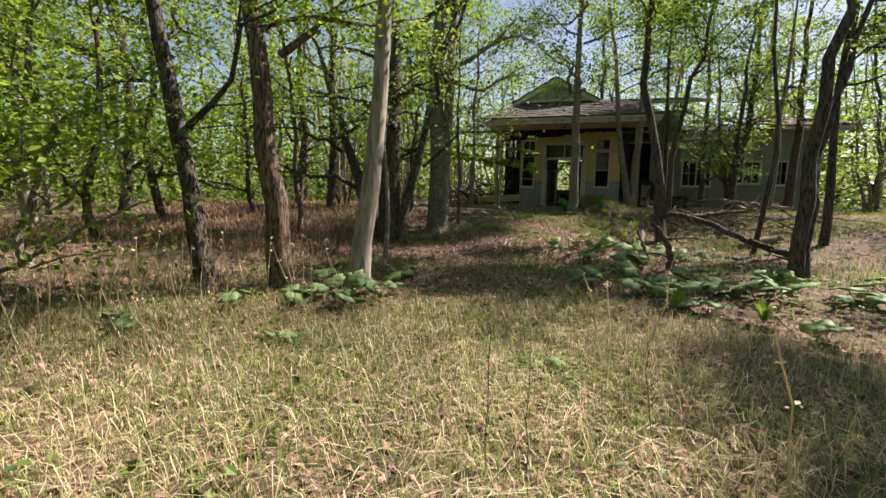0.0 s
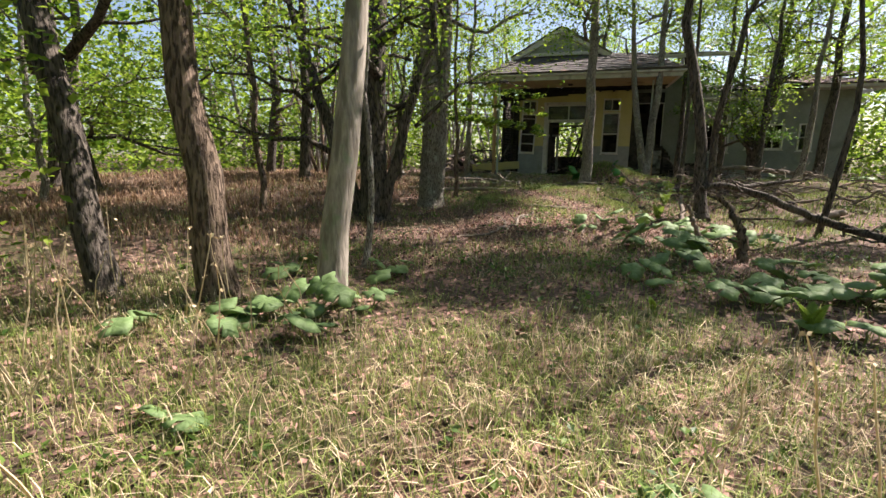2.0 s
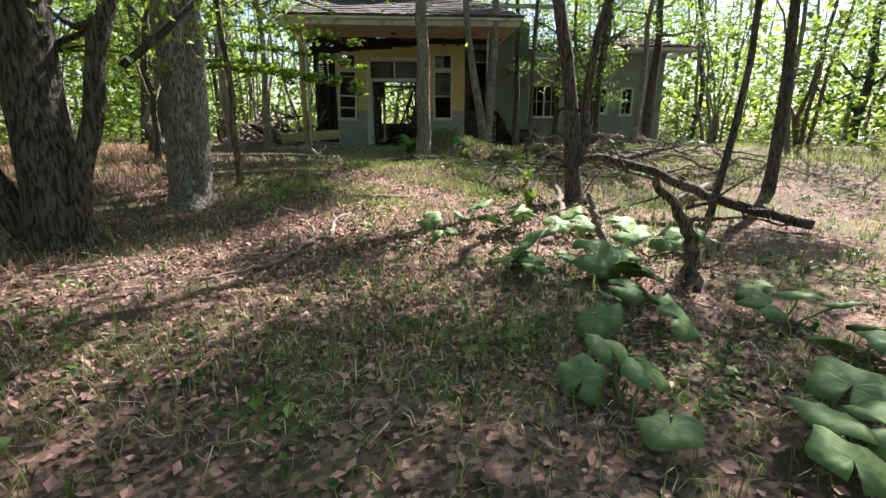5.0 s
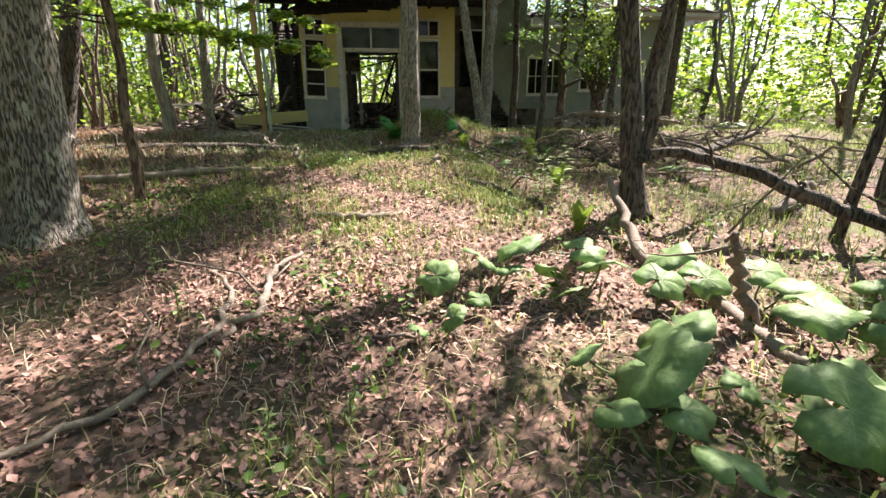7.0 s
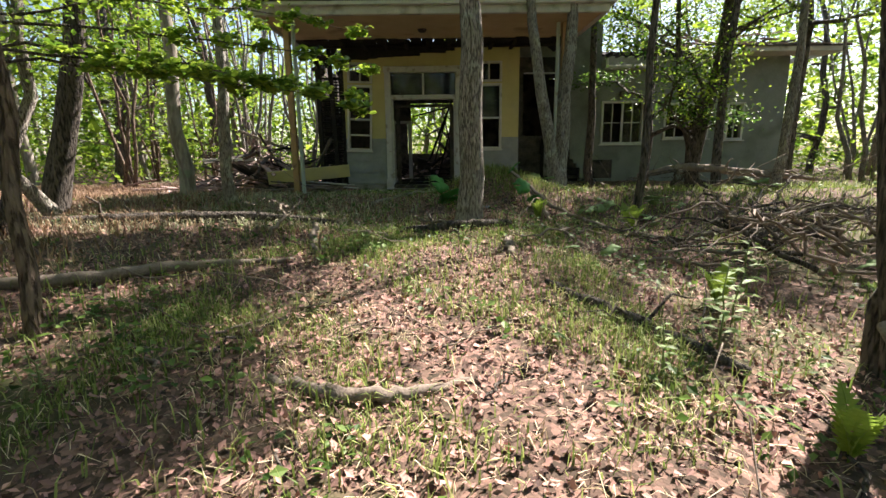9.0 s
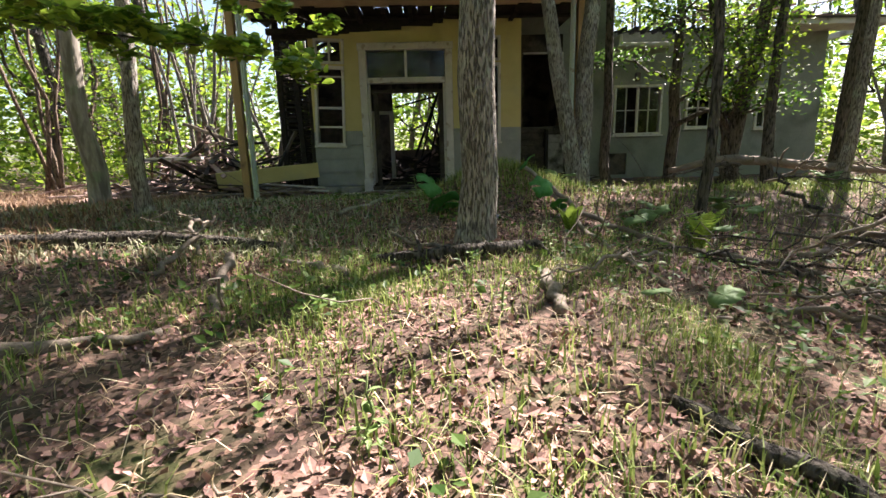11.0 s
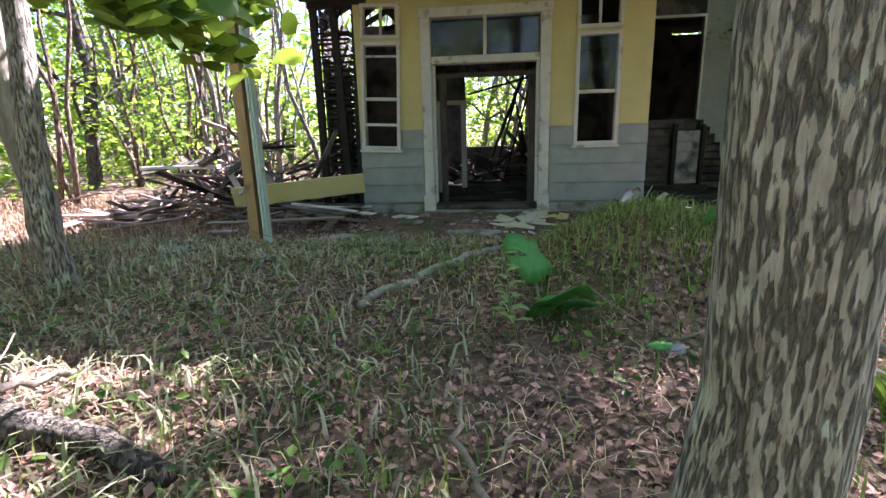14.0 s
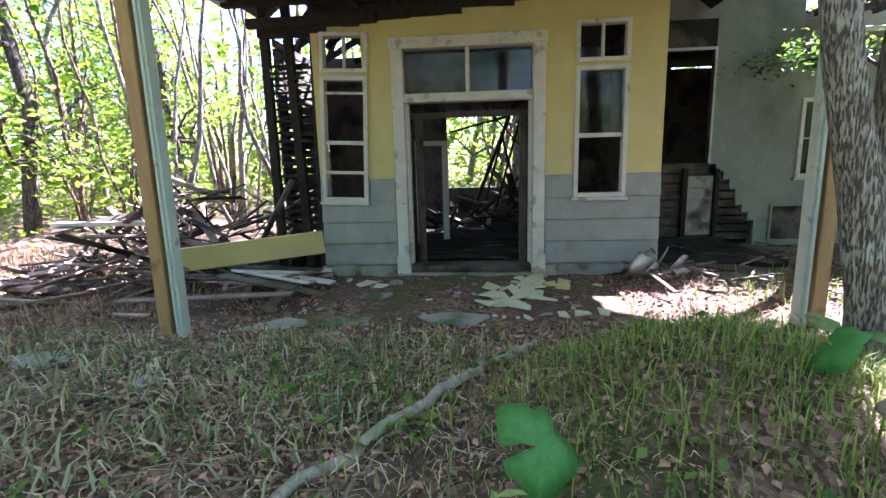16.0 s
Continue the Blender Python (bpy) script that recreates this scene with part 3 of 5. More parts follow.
for k in range(74):
    x, y = r.uniform(-0.8, 1.6), r.uniform(2.7, 4.8)
    hz = 0.95 * math.exp(-((x - 0.75) / 0.8) ** 2) + 0.25
    z0 = -0.05 + hz * r.uniform(0, 0.6)
    fallen_beam((x, y, z0), (x + r.uniform(-0.9, 0.9), min(4.9, max(2.5, y + r.uniform(-0.9, 0.9))), z0 + r.uniform(-0.05, 0.5)), r.uniform(0.015, 0.05),
                (M_CHAR, M_CHARGREY, M_CHAR, M_PLANK)[k % 4])
for p0, p1, wd in (((-0.15, 4.2, 0.0), (0.85, 4.4, 2.5), 0.05), ((0.1, 4.5, 0.0), (0.72, 4.6, 2.2), 0.035), ((0.35, 3.8, 0.0), (0.95, 3.9, 2.2), 0.03),
                   ((1.0, 3.6, 0.0), (0.55, 3.7, 1.9), 0.03), ((-0.5, 4.3, 1.95), (1.05, 4.1, 2.3), 0.035), ((0.2, 4.0, 2.45), (1.05, 4.0, 1.5), 0.025)):
    fallen_beam(p0, p1, wd, M_CHAR)
for k in range(26):
    p0 = (r.uniform(-0.9, 0.5), r.uniform(0.5, 2.0), -0.07 + 0.02 * (k % 4))
    m = pose(*p0, 0, r.uniform(-4, 2), r.uniform(-25, 25))
    tagged(Build().box(0, r.uniform(0.4, 1.2), 0, r.uniform(0.04, 0.11), 0, 0.025, m).thing("burnt_plank", M_CHAR if k % 4 else M_CHARGREY),
           "blackened loose plank on the burnt floor", "plank", "burnt planks on the floor")
for k in range(7):
    x = -0.45 + 0.22 * k
    Build().box(x, x + 0.012, 2.4, 2.412, r.uniform(1.5, 2.1), 2.5, pose(0, 0, 0, 0, r.uniform(-3, 3), 0)).thing("hanging_lath", M_CHAR, house)

# ceiling added out of view, to keep bright sky out of the transom
Build().box(-1.9, 2.36, 0.15, 5.0, 3.30, 3.36).thing("sky_block_ceiling", M_CHAR, house)
Build().box(2.372, 5.0, 1.87, 1.97, 3.352, 4.34).thing("upper_wall", M_GREENWALL, house)

# ---- porch canopy ----
PX0, PX1, PY, PZ = -3.05, 3.55, -2.85, 3.30
b = Build()
b.box(PX0, PX1, PY, PY + 0.10, PZ - 0.02, PZ + 0.17).box(PX0, PX0 + 0.10, PY + 0.10, 0.0, PZ - 0.02, PZ + 0.17).box(PX1 - 0.10, PX1, PY + 0.10, 0.0, PZ - 0.02, PZ + 0.17)
b.box(PX0 - 0.10, PX1 + 0.10, PY - 0.10, PY, PZ + 0.12, PZ + 0.22).box(PX0 - 0.10, PX0, PY, 0.2, PZ + 0.12, PZ + 0.22).box(PX1, PX1 + 0.10, PY, 0.2, PZ + 0.12, PZ + 0.22)
b.thing("porch_fascia", M_FASCIA, house, bevel=0.012)
Build().box(PX0 + 0.10, PX1 - 0.10, PY + 0.10, -0.75, PZ, PZ + 0.03).thing("porch_ceiling", M_SOFFIT, house)
# burnt, torn back edge of the ceiling, joists and hanging paper above the wall
b = Build()
for k in range(24):
    x = PX0 + 0.15 + k * 0.265
    b.box(x, x + 0.25, -0.78 - 0.05 * ((k * 5) % 3), 0.0, 0.0, 0.03, Matrix.Translation((0, 0, PZ + 0.012)) @ pose(0, 0, 0, 1 + ((k * 7) % 4), 0, 0))
b.box(PX0 + 0.1, PX1 - 0.1, -0.24, -0.14, PZ - 0.07, PZ - 0.02)
for k in range(9):
    b.box(-1.9 + 0.5 * k, -1.82 + 0.5 * k, -0.7, 0.1, PZ - 0.10, PZ + 0.02)
b.box(-1.95, 2.37, 0.01, 0.12, 3.262, PZ + 0.1)
b.thing("burnt_ceiling_edge", M_CHAR, house)
r = np.random.default_rng(17)
b = Build()
for k in range(13):
    x = -1.95 + 0.21 * k
    b.box(x, x + 0.215, -0.02, -0.004, 3.0 + 0.016 * k - r.uniform(0.0, 0.07), 3.27)
b.thing("scorched_wall_top", M_CHAR, house)
Build().tube([(0.05, -1.6, PZ), (0.05, -1.6, PZ - 0.05)], [0.10, 0.07], 14).thing("ceiling_lamp_base", M_CHARGREY, house, smooth=True)


def porch_post(x, y, side):
    p = tagged(new("porch_post"), "split porch post of raw orange timber with peeling pale green boards", "post", "porch posts")
    z = float(ground_height(x, y)) - 0.05
    p.location = (x, y, z)
    h = PZ - 0.02 - z
    Build().box(-0.06, 0.055, -0.055, 0.06, 0, h).thing("timber", M_TIMBER, p, bevel=0.008)
    Build().box(side * 0.075 - 0.012, side * 0.075 + 0.012, -0.085, 0.085, 0.0, h, pose(side * 0.05, 0, 0, 0, 0, 0)).box(
        side * 0.135 - 0.022, side * 0.135 + 0.022, -0.06, 0.05, 0.03, h).thing("facing_board", M_PALEGREEN, p, bevel=0.004)
    return p


porch_post(-2.55, -2.42, 1)
porch_post(2.92, -2.1, -1)


# ---- roofs ----
def shingle_roof(name, quad, rows, cols, mat, parent, lift=0.012, skip=0.0, seed=0):
    """Courses of separate overlapping shingles over a sloping quad: lower left, lower right, upper right, upper left."""
    a, b_, c, d = [np.array(p, float) for p in quad]
    r2 = np.random.default_rng(seed)
    up = np.cross(b_ - a, d - a)
    up /= np.linalg.norm(up)
    deck = Build().add([a, b_, c, d, a - up * 0.05, b_ - up * 0.05, c - up * 0.05, d - up * 0.05],
                       [(0, 1, 2, 3), (7, 6, 5, 4), (0, 4, 5, 1), (1, 5, 6, 2), (2, 6, 7, 3), (3, 7, 4, 0)]).thing(name, M_CHARGREY, parent)
    s = Build()
    for i in range(rows):
        v0, v1 = i / rows, min(1, (i + 1.25) / rows)
        for j in range(cols):
            if r2.uniform() < skip:
                continue
            sh = (i % 2) * 0.5
            u0, u1 = max(0, (j + sh) / cols), min(1, (j + sh + 0.94) / cols)
            if u1 - u0 < 0.01:
                continue
            P = lambda u, v: (a + (b_ - a) * u) * (1 - v) + (d + (c - d) * u) * v
            l0 = lift * r2.uniform(1.2, 2.8)
            s.add([P(u0, v0) + up * l0, P(u1, v0) + up * l0, P(u1, v1) + up * 0.003, P(u0, v1) + up * 0.003,
                   P(u0, v0) + up * 0.001, P(u1, v0) + up * 0.001], [(0, 1, 2, 3), (4, 5, 1, 0)])
    tagged(s.thing("shingles", mat, deck), kind="stuff")
    return deck


shingle_roof("roof", [(PX0 - 0.12, PY - 0.12, 3.53), (PX1 + 0.12, PY - 0.12, 3.53), (2.35, -0.75, 4.46), (-1.95, -0.75, 4.46)], 9, 30, M_SHINGLE, house, skip=0.08, seed=1)
shingle_roof("roof", [(PX0 - 0.12, 1.4, 3.53), (PX0 - 0.12, PY - 0.12, 3.53), (-1.95, -0.75, 4.46), (-1.95, 1.4, 4.46)], 7, 16, M_SHINGLE, house, skip=0.25, seed=2)
shingle_roof("roof", [(PX1 + 0.12, PY - 0.12, 3.53), (PX1 + 0.12, 1.9, 3.53), (2.35, 1.9, 4.46), (2.35, -0.75, 4.46)], 8, 18, M_SHINGLE, house, skip=0.12, seed=3)
shingle_roof("roof", [(-0.2, -0.6, 4.36), (5.5, -0.6, 4.36), (4.2, 2.2, 4.95), (1.2, 2.2, 4.95)], 8, 26, M_SHINGLE, house, skip=0.12, seed=4)
Build().box(2.4, 5.6, -0.7, -0.58, 4.24, 4.36).thing("upper_eave", M_FASCIA, house, bevel=0.01)

# gable over the porch
GX0, GZ0, GZ1, GY0 = 1.75, 4.44, 5.36, -1.05
Build().add([(-GX0 + 0.05, GY0 + 0.1, GZ0), (GX0 - 0.05, GY0 + 0.1, GZ0), (0, GY0 + 0.1, GZ1 - 0.05), (-GX0 + 0.05, GY0 + 0.2, GZ0), (GX0 - 0.05, GY0 + 0.2, GZ0), (0, GY0 + 0.2, GZ1 - 0.05)],
            [(0, 1, 2), (5, 4, 3), (0, 3, 4, 1), (1, 4, 5, 2), (2, 5, 3, 0)]).thing("gable_wall", M_GREYBOARD, house)
b = Build()
ang = math.degrees(math.atan2(GZ1 - GZ0, GX0))
ln = math.hypot(GX0, GZ1 - GZ0) + 0.12
b.box(-ln, 0.02, GY0 - 0.02, GY0 + 0.10, -0.23, 0.0, pose(0, 0, GZ1 + 0.06, 0, -ang, 0))
b.box(-0.02, ln, GY0 - 0.022, GY0 + 0.098, -0.23, 0.0, pose(0, 0, GZ1 + 0.06, 0, ang, 0))
b.box(-1.55, 1.55, GY0 + 0.04, GY0 + 0.10, GZ0 - 0.02, GZ0 + 0.10)
b.thing("bargeboard", M_WHITE, house, bevel=0.01)
shingle_roof("gable_roof", [(-GX0 - 0.08, 1.6, GZ0), (-GX0 - 0.08, GY0 - 0.04, GZ0), (0, GY0 - 0.04, GZ1 + 0.09), (0, 1.6, GZ1 + 0.09)], 6, 14, M_SHINGLE, house, skip=0.3, seed=5)
shingle_roof("gable_roof", [(GX0 + 0.08, GY0 - 0.04, GZ0), (GX0 + 0.08, 1.6, GZ0), (0, 1.6, GZ1 + 0.09), (0, GY0 - 0.04, GZ1 + 0.09)], 6, 14, M_SHINGLE, house, skip=0.15, seed=6)
for part in house.children:
    if part.name.startswith(("gable", "bargeboard")):
        part.location.x = -0.4
# charred rafters sticking out on the burnt side
r = np.random.default_rng(5)
for k in range(11):
    m = pose(-1.2 - 0.17 * k, 1.2 + 0.35 * (k % 4), 3.1 + 0.12 * (k % 3), r.uniform(-25, 10), r.uniform(25, 75), r.uniform(-30, 30))
    Build().box(-0.04, 0.04, -0.03, 0.03, -0.3, r.uniform(1.0, 2.1), m).thing("charred_rafter", M_CHAR, house)
for k in range(26):
    m = pose(r.uniform(-2.5, -0.6), r.uniform(0.2, 1.8), r.uniform(4.35, 4.75), r.uniform(-25, 25), r.uniform(-20, 20), r.uniform(0, 180))
    Build().box(-0.3, 0.3, -0.07, 0.07, -0.012, 0.012, m).thing("loose_shingle", M_SHINGLE, house)

# ---- right wing ----
WY = 1.85
W2, W3, W4 = (5.10, 6.25, 0.97, 2.10), (6.92, 8.15, 1.10, 2.02), (8.72, 9.15, 1.05, 2.02)
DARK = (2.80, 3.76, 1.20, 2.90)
wing = wall_with_openings("wing_wall", M_GREENWALL, 3.76, 10.35, 0.62, 3.35, WY, WY + 0.15,
                          [W2, W3, W4, (3.76, 3.88, 0.62, 1.18), (3.88, 4.0, 0.62, 1.06), (4.0, 4.1, 0.62, 0.93), (4.1, 4.2, 0.62, 0.78)])
wall_with_openings("wing_plinth", M_GREENWALL, 4.2, 10.35, -0.25, 0.62, WY - 0.03, WY + 0.15,
                   [(4.75, 5.45, -0.05, 0.5), (4.2, 4.3, -0.25, 0.52), (4.3, 4.4, -0.25, 0.40), (4.4, 4.5, -0.25, 0.27)])
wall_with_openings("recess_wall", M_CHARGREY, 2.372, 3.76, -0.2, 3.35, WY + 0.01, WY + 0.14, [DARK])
Build().box(10.2, 10.35, WY + 0.15, 6.0, -0.25, 3.35).thing("wing_end_wall", M_GREENWALL, house)
Build().box(4.2, 10.2, 5.85, 6.0, -0.25, 3.3).thing("wing_back_wall", M_CHARGREY, house)
Build().box(2.40, 10.2, WY + 0.15, 5.85, -0.2, -0.1).thing("wing_floor", M_CHAR, house)
Build().box(2.38, 10.4, WY + 0.15, 6.0, 3.352, 3.42).thing("wing_ceiling", M_CHAR, house)
b = Build()
b.box(3.735, 3.77, WY - 0.03, WY - 0.003, 1.2, 2.94).box(2.80, 3.735, WY - 0.03, WY - 0.003, 2.90, 2.94)
b.thing("recess_trim", M_FASCIA, house)
# scorched broken boarding bared under the plaster beside the porch
for k in range(9):
    z = -0.05 + 0.135 * k
    Build().box(2.40, 3.36, WY - 0.04, WY - 0.005, z, z + 0.122, pose(0, 0, 0, 0, 0.3 * ((k * 3) % 4 - 1.5), 0)).thing("burnt_board", M_CHARGREY, house, bevel=0.005)
    Build().box(3.90, 4.56 - 0.02 * ((k * 5) % 4), WY + 0.04, WY + 0.10, z + 0.005, z + 0.11).thing("burnt_board", M_CHARGREY, house, bevel=0.005)
b = Build()
b.box(3.33, 3.41, WY - 0.13, WY - 0.045, -0.1, 1.12).box(3.84, 3.90, WY - 0.10, WY - 0.02, -0.1, 1.10).box(2.9, 4.0, WY - 0.16, WY - 0.05, -0.16, 0.02)
b.thing("charred_stud", M_CHAR, house, bevel=0.01)
b = Build()
for k in range(5):
    b.box(3.43, 3.82, WY - 0.06, WY - 0.03, 0.05 + 0.19 * k, 0.235 + 0.19 * k)
b.thing("grimy_panel", M_PLANKGREY, house, bevel=0.004)


def wing_window(h, cols, rows, split):
    x0, x1, z0, z1 = h
    w = new("window")
    w.parent = house
    b = Build()
    frame_bars(b, x0 - 0.04, x1 + 0.04, z0 - 0.04, z1 + 0.04, 0.06, WY - 0.04, WY + 0.09)
    for k in range(1, cols):
        x = x0 + (x1 - x0) * k / cols
        wd = 0.03 if (split and k == cols // 2) else 0.011
        b.box(x - wd, x + wd, WY + 0.0, WY + 0.05, z0 + 0.02, z1 - 0.02)
    for k in range(1, rows):
        z = z0 + (z1 - z0) * k / rows
        b.box(x0 + 0.02, x1 - 0.02, WY + 0.005, WY + 0.045, z - 0.012, z + 0.012)
    b.box(x0 - 0.08, x1 + 0.08, WY - 0.08, WY, z0 - 0.075, z0 - 0.04)
    b.thing("frame", M_WHITE, w, bevel=0.005)
    for k in range(cols):
        if (k * 7 + rows) % 3:
            glazing(w, x0 + (x1 - x0) * k / cols + 0.03, x0 + (x1 - x0) * (k + 1) / cols - 0.03, WY + 0.028, z0 + 0.03, z1 - 0.03)


wing_window(W2, 4, 2, True)
wing_window(W3, 4, 2, True)
wing_window(W4, 2, 2, False)
b = Build()
frame_bars(b, 4.72, 5.48, -0.08, 0.53, 0.04, WY - 0.05, WY - 0.028)
b.thing("vent_frame", M_GREENWALL, house)
# dark sheet that closes the low opening in the plinth
Build().box(4.76, 5.44, WY - 0.01, WY + 0.02, -0.05, 0.5).thing("vent_fill", M_CHARGREY, house)
Build().box(5.55, 5.67, WY - 0.12, WY, 2.22, 2.42).thing("vent_hood", M_CHARGREY, house, bevel=0.02)
b = Build()
b.box(5.0, 6.3, WY - 0.35, WY, 2.98, 3.06).box(5.0, 5.08, WY - 0.35, WY, 3.06, 3.25)
b.thing("broken_eave", M_FASCIA, house, bevel=0.01)
b = Build()
b.box(8.6, 11.3, WY - 0.75, WY - 0.62, 3.30, 3.44).box(11.18, 11.3, WY - 0.62, 6.4, 3.30, 3.44).box(8.6, 11.2, WY - 0.62, WY, 3.30, 3.33)
b.thing("wing_fascia", M_FASCIA, house, bevel=0.012)
shingle_roof("wing_roof", [(8.4, WY - 0.8, 3.46), (11.4, WY - 0.8, 3.46), (9.6, 3.6, 4.05), (7.9, 3.6, 4.05)], 8, 16, M_PLANK, house, skip=0.25, seed=8)
shingle_roof("wing_roof", [(3.5, WY + 0.6, 3.45), (8.4, WY + 0.6, 3.45), (8.0, 3.9, 3.8), (4.0, 3.9, 3.9)], 7, 24, M_SHINGLE, house, skip=0.3, seed=9)
for k in range(40):
    m = pose(r.uniform(6.5, 10.6), r.uniform(WY - 0.3, 3.2), r.uniform(3.62, 3.9), r.uniform(-20, 20), r.uniform(-15, 15), r.uniform(0, 180))
    Build().box(-0.35, 0.35, -0.06, 0.06, -0.012, 0.012, m).thing("roof_debris", M_PLANK if k % 2 else M_CHARGREY, house)
for k in range(12):
    x = 5.1 + 0.27 * k
    Build().box(x, x + 0.06, WY - 0.4, WY + 1.0, 3.30, 3.40, pose(0, 0, 0, 0, 0, 0)).thing("rafter_end", M_CHAR, house)

# ---- trees near the path ----
big = tree(0.68, -6.55, 0.155, 9.5, (0.12, 0.2), M_BARK, M_LEAF, 6500, 0.11, first=0.45, limbs=16, spread=2.5, seed=21, label="straight grey tree with deeply furrowed bark", sides=22, wobble=0.12, flare=1.55)
tree(2.72, -3.0, 0.15, 9.0, (0.45, 0.3), M_BARK, M_LEAF, 4200, 0.12, first=0.55, limbs=12, spread=2.0, seed=22, label="twin-stemmed grey tree beside the porch", sides=16, wobble=0.12,
     twins=((-1.3, 0.2, 0.13, 8.5),))
tree(4.15, -0.3, 0.11, 8.0, (-0.2, 0.1), M_BARKDARK, M_LEAF, 2400, 0.11, first=0.6, limbs=12, seed=23, label="ivy-hung tree against the house wing", wobble=0.15)
tree(5.5, -0.2, 0.13, 8.5, (0.1, 0.0), M_BARKDARK, M_LEAF2, 3200, 0.11, first=0.25, limbs=14, spread=1.6, seed=24, label="ivy-covered dark tree beside the house wing", wobble=0.15)
tree(6.5, -0.8, 0.16, 9.0, (0.6, 0.0), M_BARKDARK, M_LEAF, 3200, 0.11, first=0.25, limbs=14, spread=1.8, seed=25, label="ivy-covered leaning tree before the wing", wobble=0.2, twins=((-0.9, 0.3, 0.1, 7.0),))
tree(8.3, -1.2, 0.17, 9.5, (0.2, 0.0), M_BARKDARK, M_LEAF, 2600, 0.11, first=0.4, seed=26, label="dark slender tree by the wing corner", wobble=0.15)
tree(2.82, -9.96, 0.115, 9.5, (-0.05, 0.3), M_BARKDARK, M_LEAF, 6000, 0.11, first=0.6, limbs=13, spread=2.0, seed=27, label="dark forked tree among fallen limbs", wobble=0.4, twins=((0.75, 0.2, 0.08, 7.0),), sides=14)
tree(4.42, -13.84, 0.11, 8.0, (0.2, 0.2), M_BARKDARK, M_LEAF, 700, 0.11, first=0.55, limbs=10, spread=1.8, seed=28, label="dark tree with two crooked stems", wobble=0.3, twins=((0.9, 0.3, 0.07, 6.5),))
tree(-2.52, -10.35, 0.25, 10.0, (0.1, 0.3), M_BARK, M_LEAF, 3200, 0.12, first=0.45, seed=29, label="stout old tree with shredded grey bark", sides=20, wobble=0.12,
     twins=((0.5, 0.3, 0.16, 9.0),), flare=1.7)
tree(-3.22, -12.0, 0.27, 10.0, (-0.2, 0.4), M_BARKDARK, M_LEAF, 3200, 0.12, first=0.3, seed=30, label="massive dark tree with spreading limbs", sides=20, wobble=0.2,
     twins=((1.9, 0.6, 0.11, 6.5), (-2.4, 0.5, 0.15, 5.5)), flare=1.6, spread=3.0)
tree(-1.74, -16.2, 0.145, 9.0, (0.75, 0.5), M_BARKPALE, M_LEAF, 2600, 0.11, first=0.55, seed=31, label="pale smooth-barked tree leaning a little", sides=18, wobble=0.15)
tree(-2.66, -16.75, 0.17, 9.0, (-0.95, 0.2), M_BARKBROWN, M_LEAF, 2600, 0.11, first=0.4, seed=32, label="brown tree with flaking bark", sides=18, wobble=0.18)
tree(-3.6, -17.0, 0.135, 8.5, (-1.6, 0.4), M_BARKDARK, M_LEAF, 3000, 0.11, first=0.35, seed=33, label="dark tree leaning over the dry grass", sides=16, wobble=0.18)
tree(-1.75, -15.3, 0.042, 5.5, (-0.3, 0.6), M_BARK, M_LEAF, 500, 0.10, first=0.5, limbs=6, seed=34, label="thin grey sapling under taller trees", wobble=0.25, spread=1.3)
tree(-5.2, -12.5, 0.07, 8.0, (-0.7, 0.2), M_BARKBROWN, M_LEAF, 900, 0.11, first=0.5, seed=35, label="thin reddish tree in dry grass", wobble=0.2)
tree(-6.3, -9.2, 0.15, 9.5, (0.2, 0.3), M_BARKDARK, M_LEAF, 2600, 0.12, first=0.35, seed=36, wobble=0.2)
tree(-4.45, -3.2, 0.14, 9.0, (-0.05, 0.2), M_BARKPALE, M_LEAF, 2200, 0.11, first=0.45, seed=37, label="slim pale tree in dry bamboo grass", wobble=0.15, sides=14)
tree(-2.25, -9.45, 0.055, 6.0, (0.0, 0.2), M_BARKBROWN, M_LEAF, 700, 0.10, first=0.5, seed=38, label="thin straight sapling among litter", wobble=0.12, spread=1.3)

tree(-5.6, -4.9, 0.19, 8.5, (1.7, 0.5), M_BARKDARK, M_LEAF, 1800, 0.11, first=0.5, seed=52, label="dark thick trunk leaning over dry grass", wobble=0.2, sides=14)
tree(-4.9, -5.6, 0.085, 7.0, (-1.5, 0.3), M_BARK, M_LEAF, 1200, 0.11, first=0.5, seed=53, label="crooked grey tree bending away from its root", wobble=0.9, sides=12)

# two added trees, placed only so that their crowns shade the ground
tree(3.3, -5.2, 0.06, 10.5, (0.2, 0.1), M_BARKDARK, M_LEAF, 4800, 0.11, first=0.62, limbs=14, spread=1.4, seed=54, label="tall thin dark tree added to shade the ground left of the path", wobble=0.15, sides=10)
tree(4.6, -10.4, 0.055, 9.5, (0.2, 0.1), M_BARKDARK, M_LEAF, 4800, 0.11, first=0.6, limbs=14, spread=2.1, seed=55, label="tall thin dark tree added to shade the clearing's edge", wobble=0.2, sides=10)

# low leafy boughs hanging before the porch
small = tree(-4.6, -6.6, 0.075, 5.5, (0.3, -0.3), M_BARKDARK, M_LEAF, 1500, 0.11, first=0.45, seed=40, label="young tree with low spreading leafy boughs", wobble=0.5, spread=1.8)
bough(small, (0.1, 0, 1.9), (3.85, 0.4, 1.45), 900, 0.095, M_LEAF, 41, width=0.55)
bough(small, (0.1, 0, 2.0), (3.8, 0.8, 1.62), 900, 0.095, M_LEAF, 42, width=0.55)
bough(small, (0.1, 0, 2.1), (3.0, -0.3, 1.65), 800, 0.095, M_LEAF, 43, width=0.55)
bough(small, (0.1, 0, 2.3), (3.9, 1.4, 2.0), 700, 0.095, M_LEAF, 44, width=0.55)
